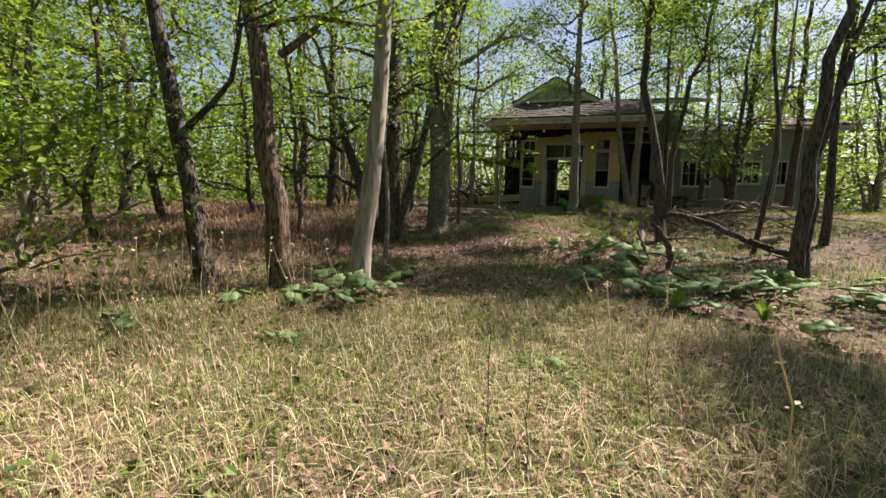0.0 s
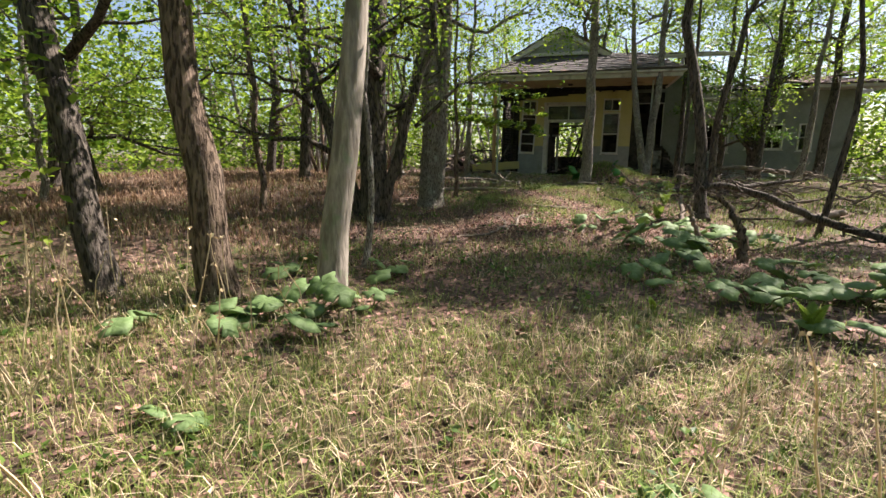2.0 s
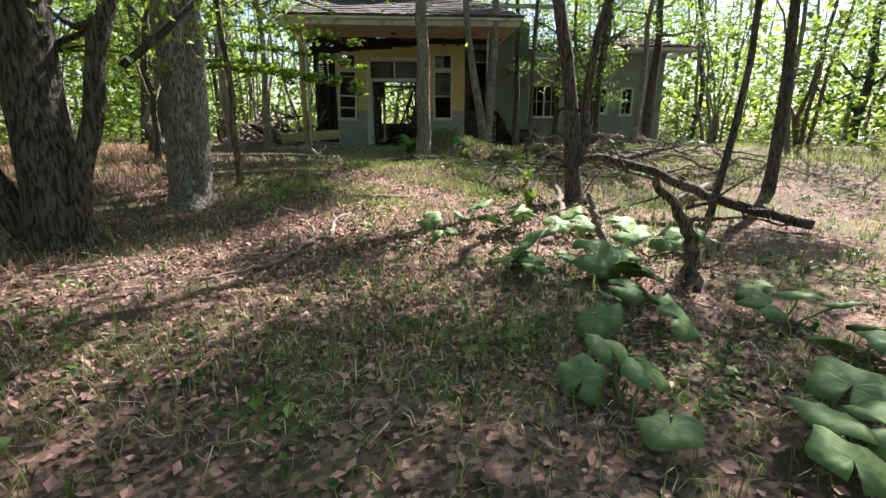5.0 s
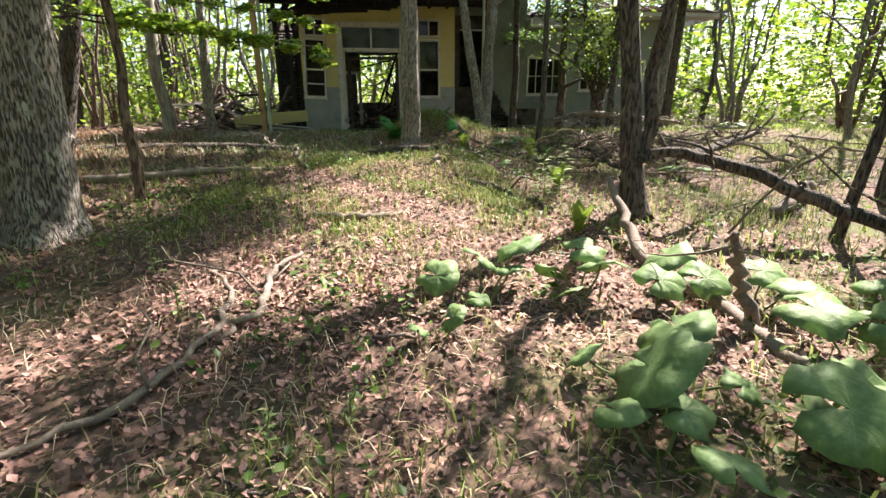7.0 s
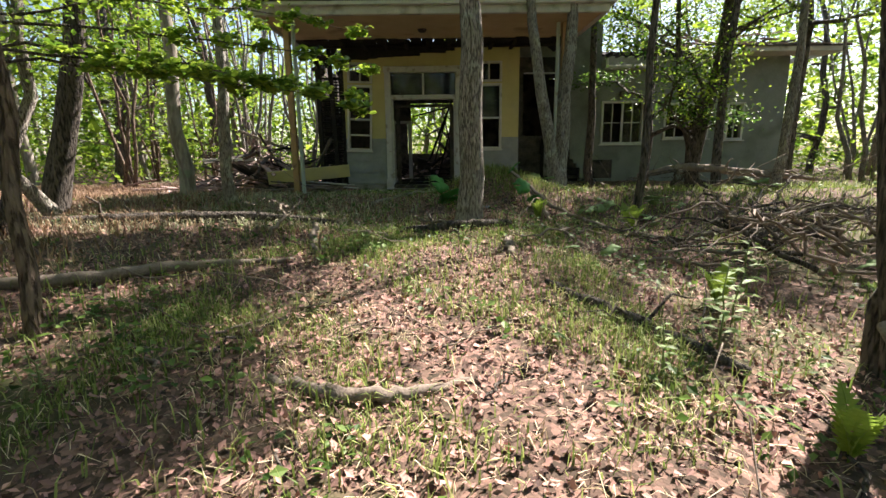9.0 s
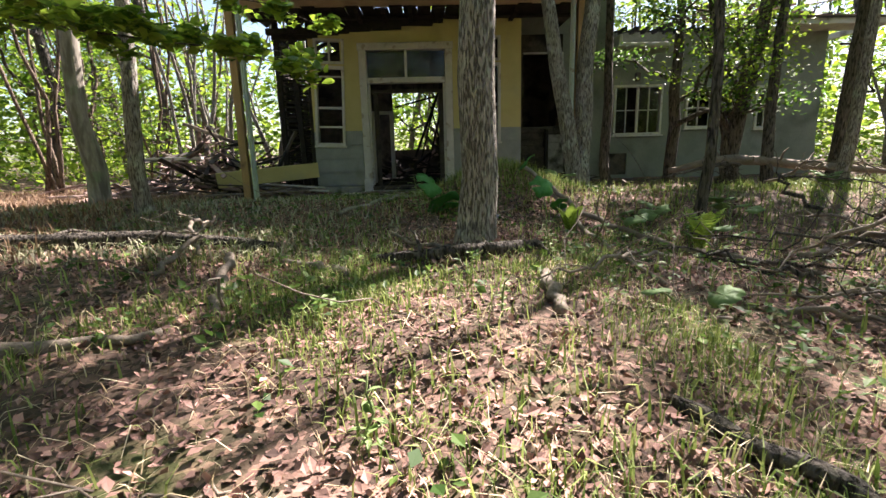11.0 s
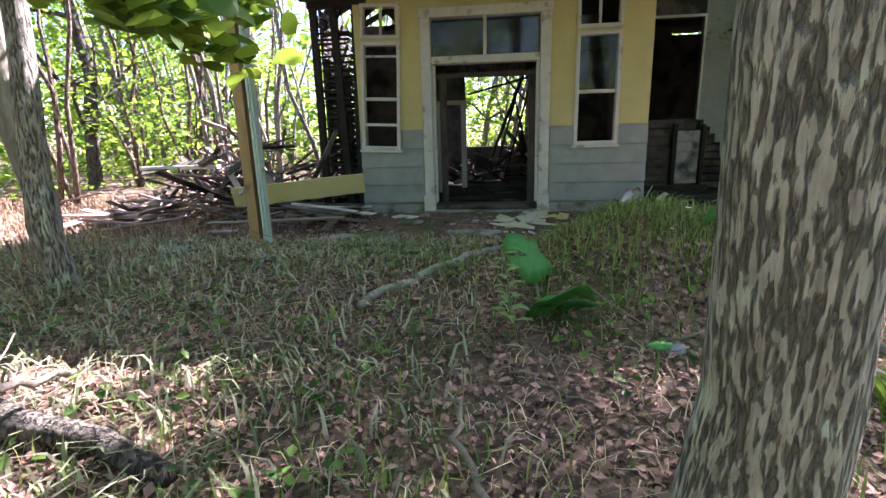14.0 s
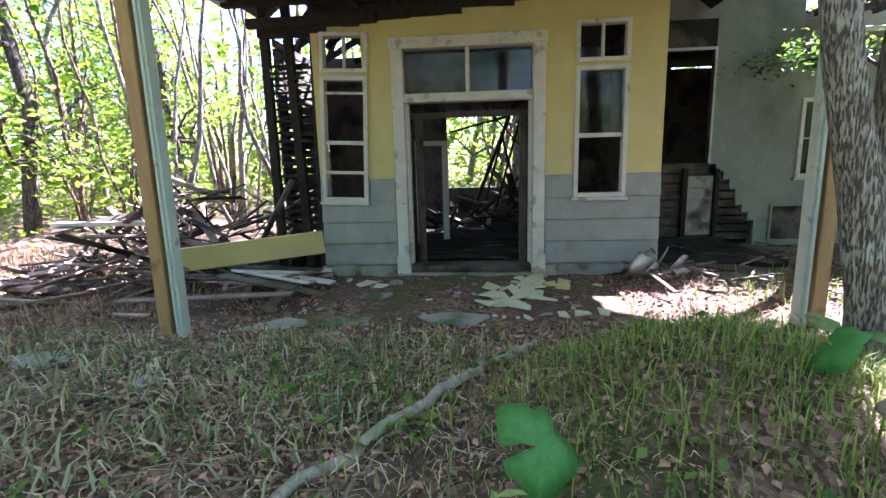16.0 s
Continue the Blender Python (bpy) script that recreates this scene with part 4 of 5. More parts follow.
bough(small, (0.1, 0, 2.6), (3.7, 1.8, 2.6), 700, 0.095, M_LEAF, 45, width=0.55)

# leafy understorey at the wood's edge, left of the clearing
for i, (x, y, h, n) in enumerate([(-6.2, -17.5, 5, 2600), (-7.5, -15.5, 6, 2600), (-5.0, -18.6, 4.5, 2200), (-8.5, -18.5, 6, 2400), (-9.5, -13.5, 7, 2400), (-8.0, -10.5, 7, 2200),
                                  (10.5, -9.5, 7, 2400), (12.0, -13.0, 7, 2400), (9.8, -5.5, 8, 2200), (0.9, -9.0, 0, 0)]):
    if n:
        tree(x, y, 0.07 + 0.012 * (i % 4), h, (0.5 - (i % 3) * 0.5, 0.2), M_BARKDARK if i % 2 else M_BARK, M_LEAF, n, 0.12, first=0.22, limbs=13, spread=2.3, seed=60 + i,
             label="young leafy tree at the clearing's edge", wobble=0.3)

# added trees: crowns placed to cast shade on the house and the clearing
for i, (x, y, h, n) in enumerate([(1.6, -8.6, 0, 0), (-3.2, -4.4, 8, 1800), (6.2, -2.2, 8.5, 2200), (7.2, -2.6, 9, 2600), (6.2, -9.6, 9, 3800), (7.3, -14.6, 9, 6500)]):
    if n:
        tree(x, y, 0.10, h, (0.2, 0.1), M_BARK if i % 2 else M_BARKDARK, M_LEAF, n, 0.11, first=0.45, limbs=13, spread=2.0, seed=160 + i,
             label="tall leafy tree added to shade house and clearing", wobble=0.2)

# ---- the wood behind: copies of a few kinds ----
kinds = []
for i in range(5):
    kinds.append(tree(-14 - 3 * i, 14 + i, 0.10 + 0.02 * i, 10 + i, ((-1) ** i * 0.8, 0.3), (M_BARK, M_BARKDARK, M_BARKBROWN, M_BARKPALE, M_BARKDARK)[i], M_LEAF, 1650, 0.15,
                      first=0.18, limbs=13, spread=3.0, seed=80 + i, label="slender woodland tree in fresh spring leaf", wobble=0.5, sides=7))
r = np.random.default_rng(5)
made = 0
taken = []
while made < 80:
    x, y = r.uniform(-26, 30), r.uniform(-14, 27)
    if -7 < x < 12.5 and -30 < y < 10.5:
        continue
    if x < -3 and y < 3 and x > -9:
        continue
    if any((x - a) ** 2 + (y - c) ** 2 < 2.2 for a, c in taken):
        continue
    taken.append((x, y))
    k = kinds[made % 5]
    m = Matrix.Translation((x, y, float(ground_height(x, y)))) @ pose(0, 0, 0, 0, 0, r.uniform(0, 360))
    copy_thing(k, m)
    made += 1
# unseen trees added behind the start, where they block part of the sky
for x, y in ((-4, -27), (3, -28), (9, -25), (-10, -25), (13, -18), (15, -22), (-15, -20), (0, -33), (7, -31)):
    copy_thing(kinds[(x + y) % 5], Matrix.Translation((x, y, -0.8)) @ pose(0, 0, 0, 0, 0, 37 * x))

# clumps of thin leaning stems round the house
for i, (x, y, k) in enumerate([(-5.2, 1.6, 5), (-6.6, 2.8, 4), (-3.9, 3.6, 4), (-8.2, 1.0, 4), (-5.8, 5.0, 5), (-9.5, 4.5, 4), (-3.2, 6.6, 4), (-7.4, 7.5, 5), (-10.6, -1.5, 4), (-8.6, -4.2, 3),
                               (11.6, 0.4, 4), (12.4, -3.0, 4), (13.4, 2.8, 4), (10.9, -7.6, 3), (14.5, -6.0, 4), (-12.5, 1.5, 5), (-4.6, 9.5, 4), (0.6, 9.0, 4)]):
    z = float(ground_height(x, y))
    w = Build()
    for j in range(k):
        az, h = 2 * math.pi * (j + r.uniform(0, 0.7)) / k, r.uniform(5.5, 9)
        out = h * r.uniform(0.08, 0.32)
        w.tube(bend((0.12 * math.cos(az), 0.12 * math.sin(az), -0.1), (out * math.cos(az), out * math.sin(az), h), 8, 0.35, r), np.linspace(r.uniform(0.035, 0.075), 0.012, 8), 6, 0.06, j)
    stems = new("stem_clump", w.mesh("stem_clump", (M_BARK, M_BARKBROWN)[i % 2], True))
    stems.location = (x, y, z)
    tagged(stems, "clump of thin leaning grey stems from one root", "tree", "many-stemmed trees")

# distant wood: trunks and leaf clumps nobody could count
w = Build()
n = 300
rad, az = r.uniform(21, 65, n), r.uniform(0, 2 * math.pi, n)
for i in range(n):
    x, y, h = rad[i] * math.cos(az[i]) + 1, rad[i] * math.sin(az[i]) - 6, r.uniform(9, 14)
    z = float(ground_height(x, y))
    w.tube(bend((x, y, z - 0.2), (x + r.normal(0, 1), y + r.normal(0, 1), z + h), 5, 0.5, r), np.linspace(r.uniform(0.06, 0.17), 0.025, 5), 5)
woods = tagged(w.thing("far_wood", M_BARK, smooth=True), "distant sunlit wood of slender trunks", "wood", kind="stuff")
n = 120000
rad, az = r.uniform(17, 60, n), r.uniform(0, 2 * math.pi, n)
hz = np.abs(r.normal(0, 1, n)) ** 0.8 * 5.0
cx, cy = rad * np.cos(az) + 1, rad * np.sin(az) - 6
c = np.stack([cx, cy, ground_height(cx, cy) + 0.15 + hz], -1)
fw = new("far_foliage", scatter_mesh("far_foliage", leaf_quads(c, r.uniform(0.25, 0.6, n), r, 0.15, 0.4), 4, LEAF_FACES, M_LEAF))
fw.parent = woods

# undergrowth of bushes round the house
n = 60000
x, y = r.uniform(-26, 30, n), r.uniform(-13, 28, n)
clump = 0.5 + 0.5 * np.sin(0.9 * x + 1.7 * np.sin(0.6 * y)) * np.sin(0.8 * y + 1.3 * np.sin(0.7 * x))
k = ~((x > -8.5) & (x < 11.5) & (y < 7.5)) & ~((x < -3) & (x > -11) & (y < 1)) & (r.uniform(0, 1, n) < 0.25 + 0.75 * clump)
x, y, clump = x[k], y[k], clump[k]
c = np.stack([x, y, ground_height(x, y) + 0.05 + r.uniform(0, 1, len(x)) ** 1.6 * (0.5 + 1.8 * clump)], -1)
tagged(new("undergrowth", scatter_mesh("undergrowth", leaf_quads(c, 0.17, r, 0.2, 0.5), 4, LEAF_FACES, M_LEAF)), "bright green undergrowth of the wood", "bushes", kind="stuff")

# ---- ground cover ----
def spread_points(n, x0, x1, y0, y1, r, keep):
    x, y = r.uniform(x0, x1, n), r.uniform(y0, y1, n)
    k = r.uniform(0, 1, n) < keep(x, y)
    return x[k], y[k]


def patch(x, y, s, seed):
    return 0.5 + 0.5 * np.sin(s * x + seed + 1.7 * np.sin(0.7 * s * y + seed)) * np.sin(0.9 * s * y + 2.1 * seed + 1.3 * np.sin(0.8 * s * x))


def outside_house(x, y):
    return ((y < -0.15) | (x > 10.6) | (x < -2.9) | (y > 6.2)) & ~((np.abs(x) < 1.6) & (y > -2.2))


def blades(x, y, h, wdt, r, lean=0.5):
    n = len(x)
    z = ground_height(x, y) - 0.02
    h = h * r.uniform(0.5, 1.35, n)
    az, bendy = r.uniform(0, 2 * math.pi, n), r.uniform(0.1, 1, n) * lean
    d = np.stack([np.cos(az), np.sin(az), 0 * az], -1)
    s = np.stack([-np.sin(az), np.cos(az), 0 * az], -1) * (wdt * r.uniform(0.6, 1.4, n))[:, None]
    p = np.stack([x, y, z], -1)
    up = np.array((0, 0, 1.0))
    mid = p + d * (h * bendy * 0.35)[:, None] + up * (h * 0.62)[:, None]
    tip = p + d * (h * bendy * 1.1)[:, None] + up * (h * (1 - 0.35 * bendy))[:, None]
    return np.stack([p - s, p + s, mid + s * 0.7, mid - s * 0.7, tip], 1)


def add_blades(name, verts, mat, label):
    n = len(verts)
    me = bpy.data.meshes.new(name)
    base = np.arange(n)[:, None] * 5
    q = (base + np.array([0, 1, 2, 3])).tolist()
    t = (base + np.array([3, 2, 4])).tolist()
    me.from_pydata(verts.reshape(-1, 3).tolist(), [], q + t)
    me.materials.append(mat)
    return tagged(new(name, me), label, "grass", kind="stuff")


def path_near(x, y):
    return np.exp(-((x - 0.3) / 5.5) ** 2)


r = np.random.default_rng(101)
clearing = lambda x, y: np.clip((-16.3 - y + 0.5 * np.sin(1.3 * x)) / 1.2, 0, 1)
x, y = spread_points(220000, -8, 9, -23.5, -14.0, r, lambda x, y: path_near(x, y) * (0.25 + 0.75 * clearing(x, y)) * (0.45 + 0.55 * patch(x, y, 1.6, 1)))
add_blades("meadow_grass", blades(x, y, 0.14, 0.0033, r, 1.3), M_GRASS, "short green meadow grass in the sunny clearing")
x, y = spread_points(120000, -9, 9, -23.5, -14.5, r, lambda x, y: path_near(x, y) * clearing(x, y) * (0.3 + 0.7 * patch(x, y, 1.3, 4)))
add_blades("dead_grass", blades(x, y, 0.17, 0.0028, r, 1.9), M_DRY, "straw-coloured dead grass lying over the clearing")
x, y = spread_points(42000, -13, -2.2, -18.5, 2, r, lambda x, y: np.clip((-2.6 - x) / 1.2, 0, 1) * np.clip((y + 15.8 - 0.2 * (x + 4)) / 1.0, 0, 1) * np.clip(1.25 - np.abs(x + 6) / 8, 0, 1))
add_blades("rusty_grass", blades(x, y, 0.20, 0.008, r, 1.4), M_RUST, "rust-coloured dry grass under the trees")
x, y = spread_points(60000, -8, 9, -15, -2.3, r, lambda x, y: outside_house(x, y) * path_near(x, y) * np.clip(patch(x, y, 1.1, 7) * 1.5 - 0.45, 0, 1))
add_blades("forest_grass", blades(x, y, 0.14, 0.005, r, 0.8), M_GRASS, "thin green tufts of forest grass")
x, y = spread_points(9000, 0.2, 2.6, -5.2, -3.0, r, lambda x, y: np.exp(-(((x - 1.35) / 0.9) ** 2 + ((y + 3.8) / 0.75) ** 2)) * 1.3)
add_blades("mound_grass", blades(x, y, 0.16, 0.004, r, 1.0), M_GRASS, "fresh green grass over the little mound")
x, y = spread_points(6500, -5.5, 0.6, -6.6, -2.6, r, lambda x, y: np.clip((0.25 - x) / 0.8, 0, 1) * np.clip(0.35 + patch(x, y, 1.9, 3), 0, 1))
add_blades("bamboo_grass", blades(x, y, 0.15, 0.008, r, 1.8), M_BAMBOO, "withered bamboo grass with striped leaves")
x, y = spread_points(48000, 1.5, 16, -14, 3.5, r, lambda x, y: outside_house(x, y) * np.clip(patch(x, y, 0.8, 9) * 1.2 + 0.05, 0, 1) * np.clip((x - 1.5) / 3, 0.1, 1))
add_blades("side_grass", blades(x, y, 0.16, 0.007, r, 0.8), M_GRASS, "yellow-green grass in patches of sun")

x, y = spread_points(400000, -7, 8, -15.6, 0.2, r, lambda x, y: outside_house(x, y) * np.exp(-((x - 0.1) / 3.0) ** 2) * np.clip((y + 15.4) / 1.2, 0.0, 1) * (0.35 + 0.65 * patch(x, y, 1.4, 2)))
c = np.stack([x, y, ground_height(x, y) + r.uniform(0.0, 0.035, len(x))], -1)
tagged(new("leaf_litter", scatter_mesh("leaf_litter", leaf_quads(c, r.uniform(0.018, 0.054, len(c)), r, 0.0, 0.6), 4, LEAF_FACES, M_LITTER)), "dry pinkish-brown fallen leaves", "leaves", kind="stuff")
x, y = spread_points(26000, -8, 8, -23, -14.5, r, lambda x, y: path_near(x, y) * 0.8)
c = np.stack([x, y, ground_height(x, y) + r.uniform(0.0, 0.03, len(x))], -1)
tagged(new("clearing_litter", scatter_mesh("clearing_litter", leaf_quads(c, 0.06, r, 0.0, 0.35), 4, LEAF_FACES, M_LITTER)), "scattered brown leaves in the clearing", "leaves", kind="stuff")
x, y = spread_points(9000, -7, 8, -22.5, -3.0, r, lambda x, y: path_near(x, y) * np.clip(patch(x, y, 1.7, 5) * 1.6 - 0.5, 0, 1) * (0.25 + 0.75 * (y > -15.5)))
k = 6
px_, py_ = np.repeat(x, k) + r.normal(0, 0.055, len(x) * k), np.repeat(y, k) + r.normal(0, 0.055, len(x) * k)
c = np.stack([px_, py_, ground_height(px_, py_) + r.uniform(0.02, 0.11, len(px_))], -1)
tagged(new("low_herbs", scatter_mesh("low_herbs", leaf_quads(c, 0.06, r, 0.1, 0.35), 4, LEAF_FACES, M_HERB)), "small green herbs sprouting through the litter", "herbs", kind="stuff")

x, y = spread_points(60000, -6, 7, -15.2, -2.4, r, lambda x, y: np.exp(-((x - 0.1) / 3.2) ** 2) * (0.2 + 0.8 * patch(x, y, 2.3, 6)))
add_blades("straw", blades(x, y, 0.10, 0.003, r, 2.2), M_DRY, "fine pale straw lying in the litter")
x, y = spread_points(34000, -1.6, 1.8, -10.6, -6.4, r, lambda x, y: np.clip(patch(x, y, 2.2, 8) * 1.6 - 0.4, 0, 1))
add_blades("ridge_grass", blades(x, y, 0.11, 0.004, r, 0.9), M_GRASS, "fresh short grass on the low rise")

# tall dry stalks at the left of the clearing
r = np.random.default_rng(102)
for i in range(80):
    x, y = r.uniform(-5.2, -1.2), r.uniform(-19.6, -17.0)
    if i > 71:
        x, y = r.uniform(-0.5, 2.0), r.uniform(-20.0, -17.5)
    if abs(x - 0.6) < 0.55 and y > -21:
        x += 1.2
    z = float(ground_height(x, y))
    h = r.uniform(0.45, 1.0)
    pts = bend((x, y, z - 0.02), (x + r.normal(0, 0.15), y + r.normal(0, 0.15), z + h), 6, 0.05, r)
    st = Build().tube(pts, np.linspace(0.007, 0.003, 6), 4)
    c = pts[r.integers(3, 6, 8)] + r.normal(0, 0.012, (8, 3))
    for q in leaf_quads(c, 0.03, r):
        st.add(q, LEAF_FACES)
    tagged(st.thing("dry_stalk", M_DRY), "tall thin withered stalk with a seed head", "stalk", "dry stalks in the clearing")


# ---- butterbur, ferns and sprouts ----
def round_leaf(size, r):
    """A kidney-shaped wavy leaf with a notch, its stalk end at the origin."""
    n = 22
    a = np.linspace(radians(9), radians(351), n)
    rad = size * (0.5 + 0.05 * np.sin(5 * a + r.uniform(0, 6)) + 0.03 * r.normal(0, 1, n))
    rad[0] *= 0.9
    rad[-1] *= 0.9
    outer = np.stack([-rad * np.cos(a) * 1.05, rad * np.sin(a), size * (0.05 * np.sin(3 * a + r.uniform(0, 6)) - 0.06)], -1)
    mid = outer * 0.55
    mid[:, 2] = size * (0.025 * np.sin(6 * a) + 0.03)
    v = np.concatenate([[(0, 0, 0)], mid, outer])
    f = [(0, 1 + i, 2 + i) for i in range(n - 1)] + [(1 + i, 1 + n + i, 2 + n + i, 2 + i) for i in range(n - 1)]
    return v, f


def veined(m):
    """Radiating veins in the leaf's own coordinates: a paler line and a crease."""
    n, l = m.node_tree.nodes, m.node_tree.links
    b = n["Principled BSDF"]
    tc, sep, at = n.new("ShaderNodeTexCoord"), n.new("ShaderNodeSeparateXYZ"), n.new("ShaderNodeMath")
    l.new(tc.outputs["Object"], sep.inputs[0])
    at.operation = "ARCTAN2"
    l.new(sep.outputs[1], at.inputs[0])
    l.new(sep.outputs[0], at.inputs[1])
    nz, wob = n.new("ShaderNodeTexNoise"), n.new("ShaderNodeMath")
    nz.inputs["Scale"].default_value = 14
    l.new(tc.outputs["Object"], nz.inputs["Vector"])
    wob.operation = "MULTIPLY_ADD"
    l.new(nz.outputs[0], wob.inputs[0])
    wob.inputs[1].default_value = 0.35
    l.new(at.outputs[0], wob.inputs[2])
    mul, sn, ab = n.new("ShaderNodeMath"), n.new("ShaderNodeMath"), n.new("ShaderNodeMath")
    mul.operation, sn.operation, ab.operation = "MULTIPLY", "SINE", "ABSOLUTE"
    l.new(wob.outputs[0], mul.inputs[0])
    mul.inputs[1].default_value = 5.5
    l.new(mul.outputs[0], sn.inputs[0])
    l.new(sn.outputs[0], ab.inputs[0])
    line = n.new("ShaderNodeMapRange")
    line.inputs[1].default_value, line.inputs[2].default_value, line.inputs[3].default_value, line.inputs[4].default_value = 0.0, 0.10, 0.35, 0.0
    l.new(ab.outputs[0], line.inputs[0])
    mix = n.new("ShaderNodeMix")
    mix.data_type = "RGBA"
    l.new(line.outputs[0], mix.inputs[0])
    l.new(b.inputs["Base Color"].links[0].from_socket, mix.inputs[6])
    mix.inputs[7].default_value = (0.36, 0.45, 0.24, 1)
    l.new(mix.outputs[2], b.inputs["Base Color"])
    bp = n.new("ShaderNodeBump")
    bp.inputs["Strength"].default_value, bp.inputs["Distance"].default_value = 0.22, 0.008
    l.new(ab.outputs[0], bp.inputs["Height"])
    l.new(b.inputs["Normal"].links[0].from_socket, bp.inputs["Normal"])
    l.new(bp.outputs[0], b.inputs["Normal"])


veined(M_BUTTER)
veined(M_FRESH)


def broad_leaf(ob, p, size, tilt, r, mat):
    """One leaf at p (in the plant's coordinates) on its own stalk from the root."""
    v, f = round_leaf(size, r)
    lf = Build().add(v, f).thing("leaf", mat, ob, smooth=True)
    lf.matrix_basis = Matrix.Translation(p) @ pose(0, 0, 0, tilt + r.normal(0, 9), r.normal(0, 10), r.uniform(0, 360))
    so = lf.modifiers.new("thick", "SOLIDIFY")
    so.thickness = 0.003
    Build().tube(bend((0.2 * p[0], 0.2 * p[1], -0.03), np.array(p) - (0, 0, 0.004), 5, 0.03, r), np.linspace(0.009, 0.006, 5), 5).thing("stalk", M_STEM, ob, smooth=True)


def leaf_group(leaves, mat, seed, label="butterbur with broad round pale green leaves", tilt=32):
    """A plant whose leaves stand at given places: (x, y, height above the ground, width)."""
    r = np.random.default_rng(seed)
    x, y = sum(q[0] for q in leaves) / len(leaves), sum(q[1] for q in leaves) / len(leaves)
    z = float(ground_height(x, y))
    ob = tagged(new("butterbur_plant"), label, "plant", "butterbur plants")
    ob.location = (x, y, z)
    for lx, ly, h, w in leaves:
        broad_leaf(ob, (lx - x, ly - y, float(ground_height(lx, ly)) - z + h), w, tilt, r, mat)


def butterbur(x, y, count, size, height, seed, spread=0.35):
    r = np.random.default_rng(seed)
    z = float(ground_height(x, y))
    ob = tagged(new("butterbur_plant"), "butterbur with broad round pale green leaves", "plant", "butterbur plants")
    ob.location = (x, y, z)
    for k in range(count):
        az, d = 2.4 * k + r.uniform(0, 0.6), spread * math.sqrt((k + 0.3) / max(count, 1)) * r.uniform(0.7, 1.2)
        p = np.array((d * math.cos(az), d * math.sin(az), height * r.uniform(0.55, 1.1)))
        broad_leaf(ob, p, size * r.uniform(0.65, 1.15), 18, r, M_BUTTER)
    return ob


for i, (x, y, c, s, h) in enumerate([
        (-1.55, -17.05, 8, 0.20, 0.16), (-2.0, -17.35, 6, 0.20, 0.16), (-1.2, -16.6, 5, 0.18, 0.14), (-2.6, -17.6, 4, 0.2, 0.15), (-1.45, -15.5, 6, 0.22, 0.16), (-2.5, -15.9, 5, 0.2, 0.15),
        (2.2, -15.45, 8, 0.24, 0.22), (2.8, -14.9, 8, 0.26, 0.24), (1.35, -15.1, 5, 0.22, 0.18), (3.5, -15.2, 8, 0.26, 0.22), (1.9, -14.2, 7, 0.24, 0.2), (2.9, -14.1, 7, 0.24, 0.2),
        (3.9, -14.4, 7, 0.24, 0.2), (1.3, -13.2, 5, 0.22, 0.18), (2.6, -16.3, 2, 0.24, 0.14), (4.6, -15.3, 7, 0.25, 0.2), (5.3, -14.3, 7, 0.25, 0.2),
        (2.7, -11.9, 4, 0.26, 0.24),
        (3.3, -12.3, 5, 0.26, 0.24), (2.1, -13.4, 5, 0.24, 0.2), (2.75, -5.0, 6, 0.2, 0.2), (3.3, -5.5, 7, 0.2, 0.2), (3.9, -4.9, 7, 0.2, 0.2), (2.3, -5.6, 3, 0.2, 0.2),
        (2.3, -3.4, 2, 0.22, 0.25), (-1.3, -18.6, 2, 0.16, 0.1), (-2.9, -18.9, 3, 0.18, 0.12), (4.5, -8.2, 6, 0.22, 0.18), (1.1, -18.5, 2, 0.14, 0.08), (3.4, -16.8, 4, 0.2, 0.14),
        (6.5, -3.2, 7, 0.22, 0.2), (8.2, -4.2, 7, 0.22, 0.2), (1.9, -7.7, 3, 0.16, 0.14)]):
    butterbur(x, y, max(2, int(c * 0.8)), s * 1.2, h, 300 + i, spread=0.18 + 0.035 * c)
leaf_group([(0.6, -11.83, 0.2, 0.26), (0.9, -11.65, 0.24, 0.26), (1.17, -11.58, 0.28, 0.33), (1.08, -11.72, 0.18, 0.24), (0.83, -11.98, 0.1, 0.14)], M_BUTTER, 401)
leaf_group([(1.32, -11.84, 0.2, 0.22), (1.38, -11.98, 0.12, 0.18), (1.65, -11.83, 0.24, 0.32), (1.66, -11.55, 0.24, 0.28)], M_BUTTER, 402)
leaf_group([(2.22, -11.63, 0.26, 0.36), (2.0, -11.95, 0.2, 0.3), (2.3, -11.95, 0.22, 0.3)], M_BUTTER, 403)
leaf_group([(1.36, -12.95, 0.22, 0.44), (1.62, -12.69, 0.26, 0.36), (1.2, -12.65, 0.12, 0.2), (1.75, -13.0, 0.12, 0.2)], M_BUTTER, 404)
leaf_group([(1.92, -13.3, 0.22, 0.42), (2.1, -13.55, 0.2, 0.34), (2.2, -13.1, 0.2, 0.26)], M_BUTTER, 405)
leaf_group([(2.6, -12.45, 0.24, 0.38), (2.85, -12.7, 0.24, 0.34)], M_BUTTER, 406)
leaf_group([(0.64, -12.2, 0.12, 0.17), (0.45, -12.25, 0.1, 0.13)], M_BUTTER, 407)
leaf_group([(-1.75, -16.85, 0.2, 0.3), (-1.32, -17.35, 0.16, 0.36), (-1.3, -16.85, 0.22, 0.28), (-1.8, -17.15, 0.18, 0.26), (-1.55, -16.7, 0.24, 0.3)], M_BUTTER, 408, tilt=22)
leaf_group([(0.53, -4.85, 0.12, 0.38), (0.36, -4.56, 0.27, 0.34)], M_FRESH, 409, "young butterbur with two fresh green round leaves", 56)
leaf_group([(0.88, -5.43, 0.2, 0.12)], M_FRESH, 410, "single small fresh green butterbur leaf", 30)
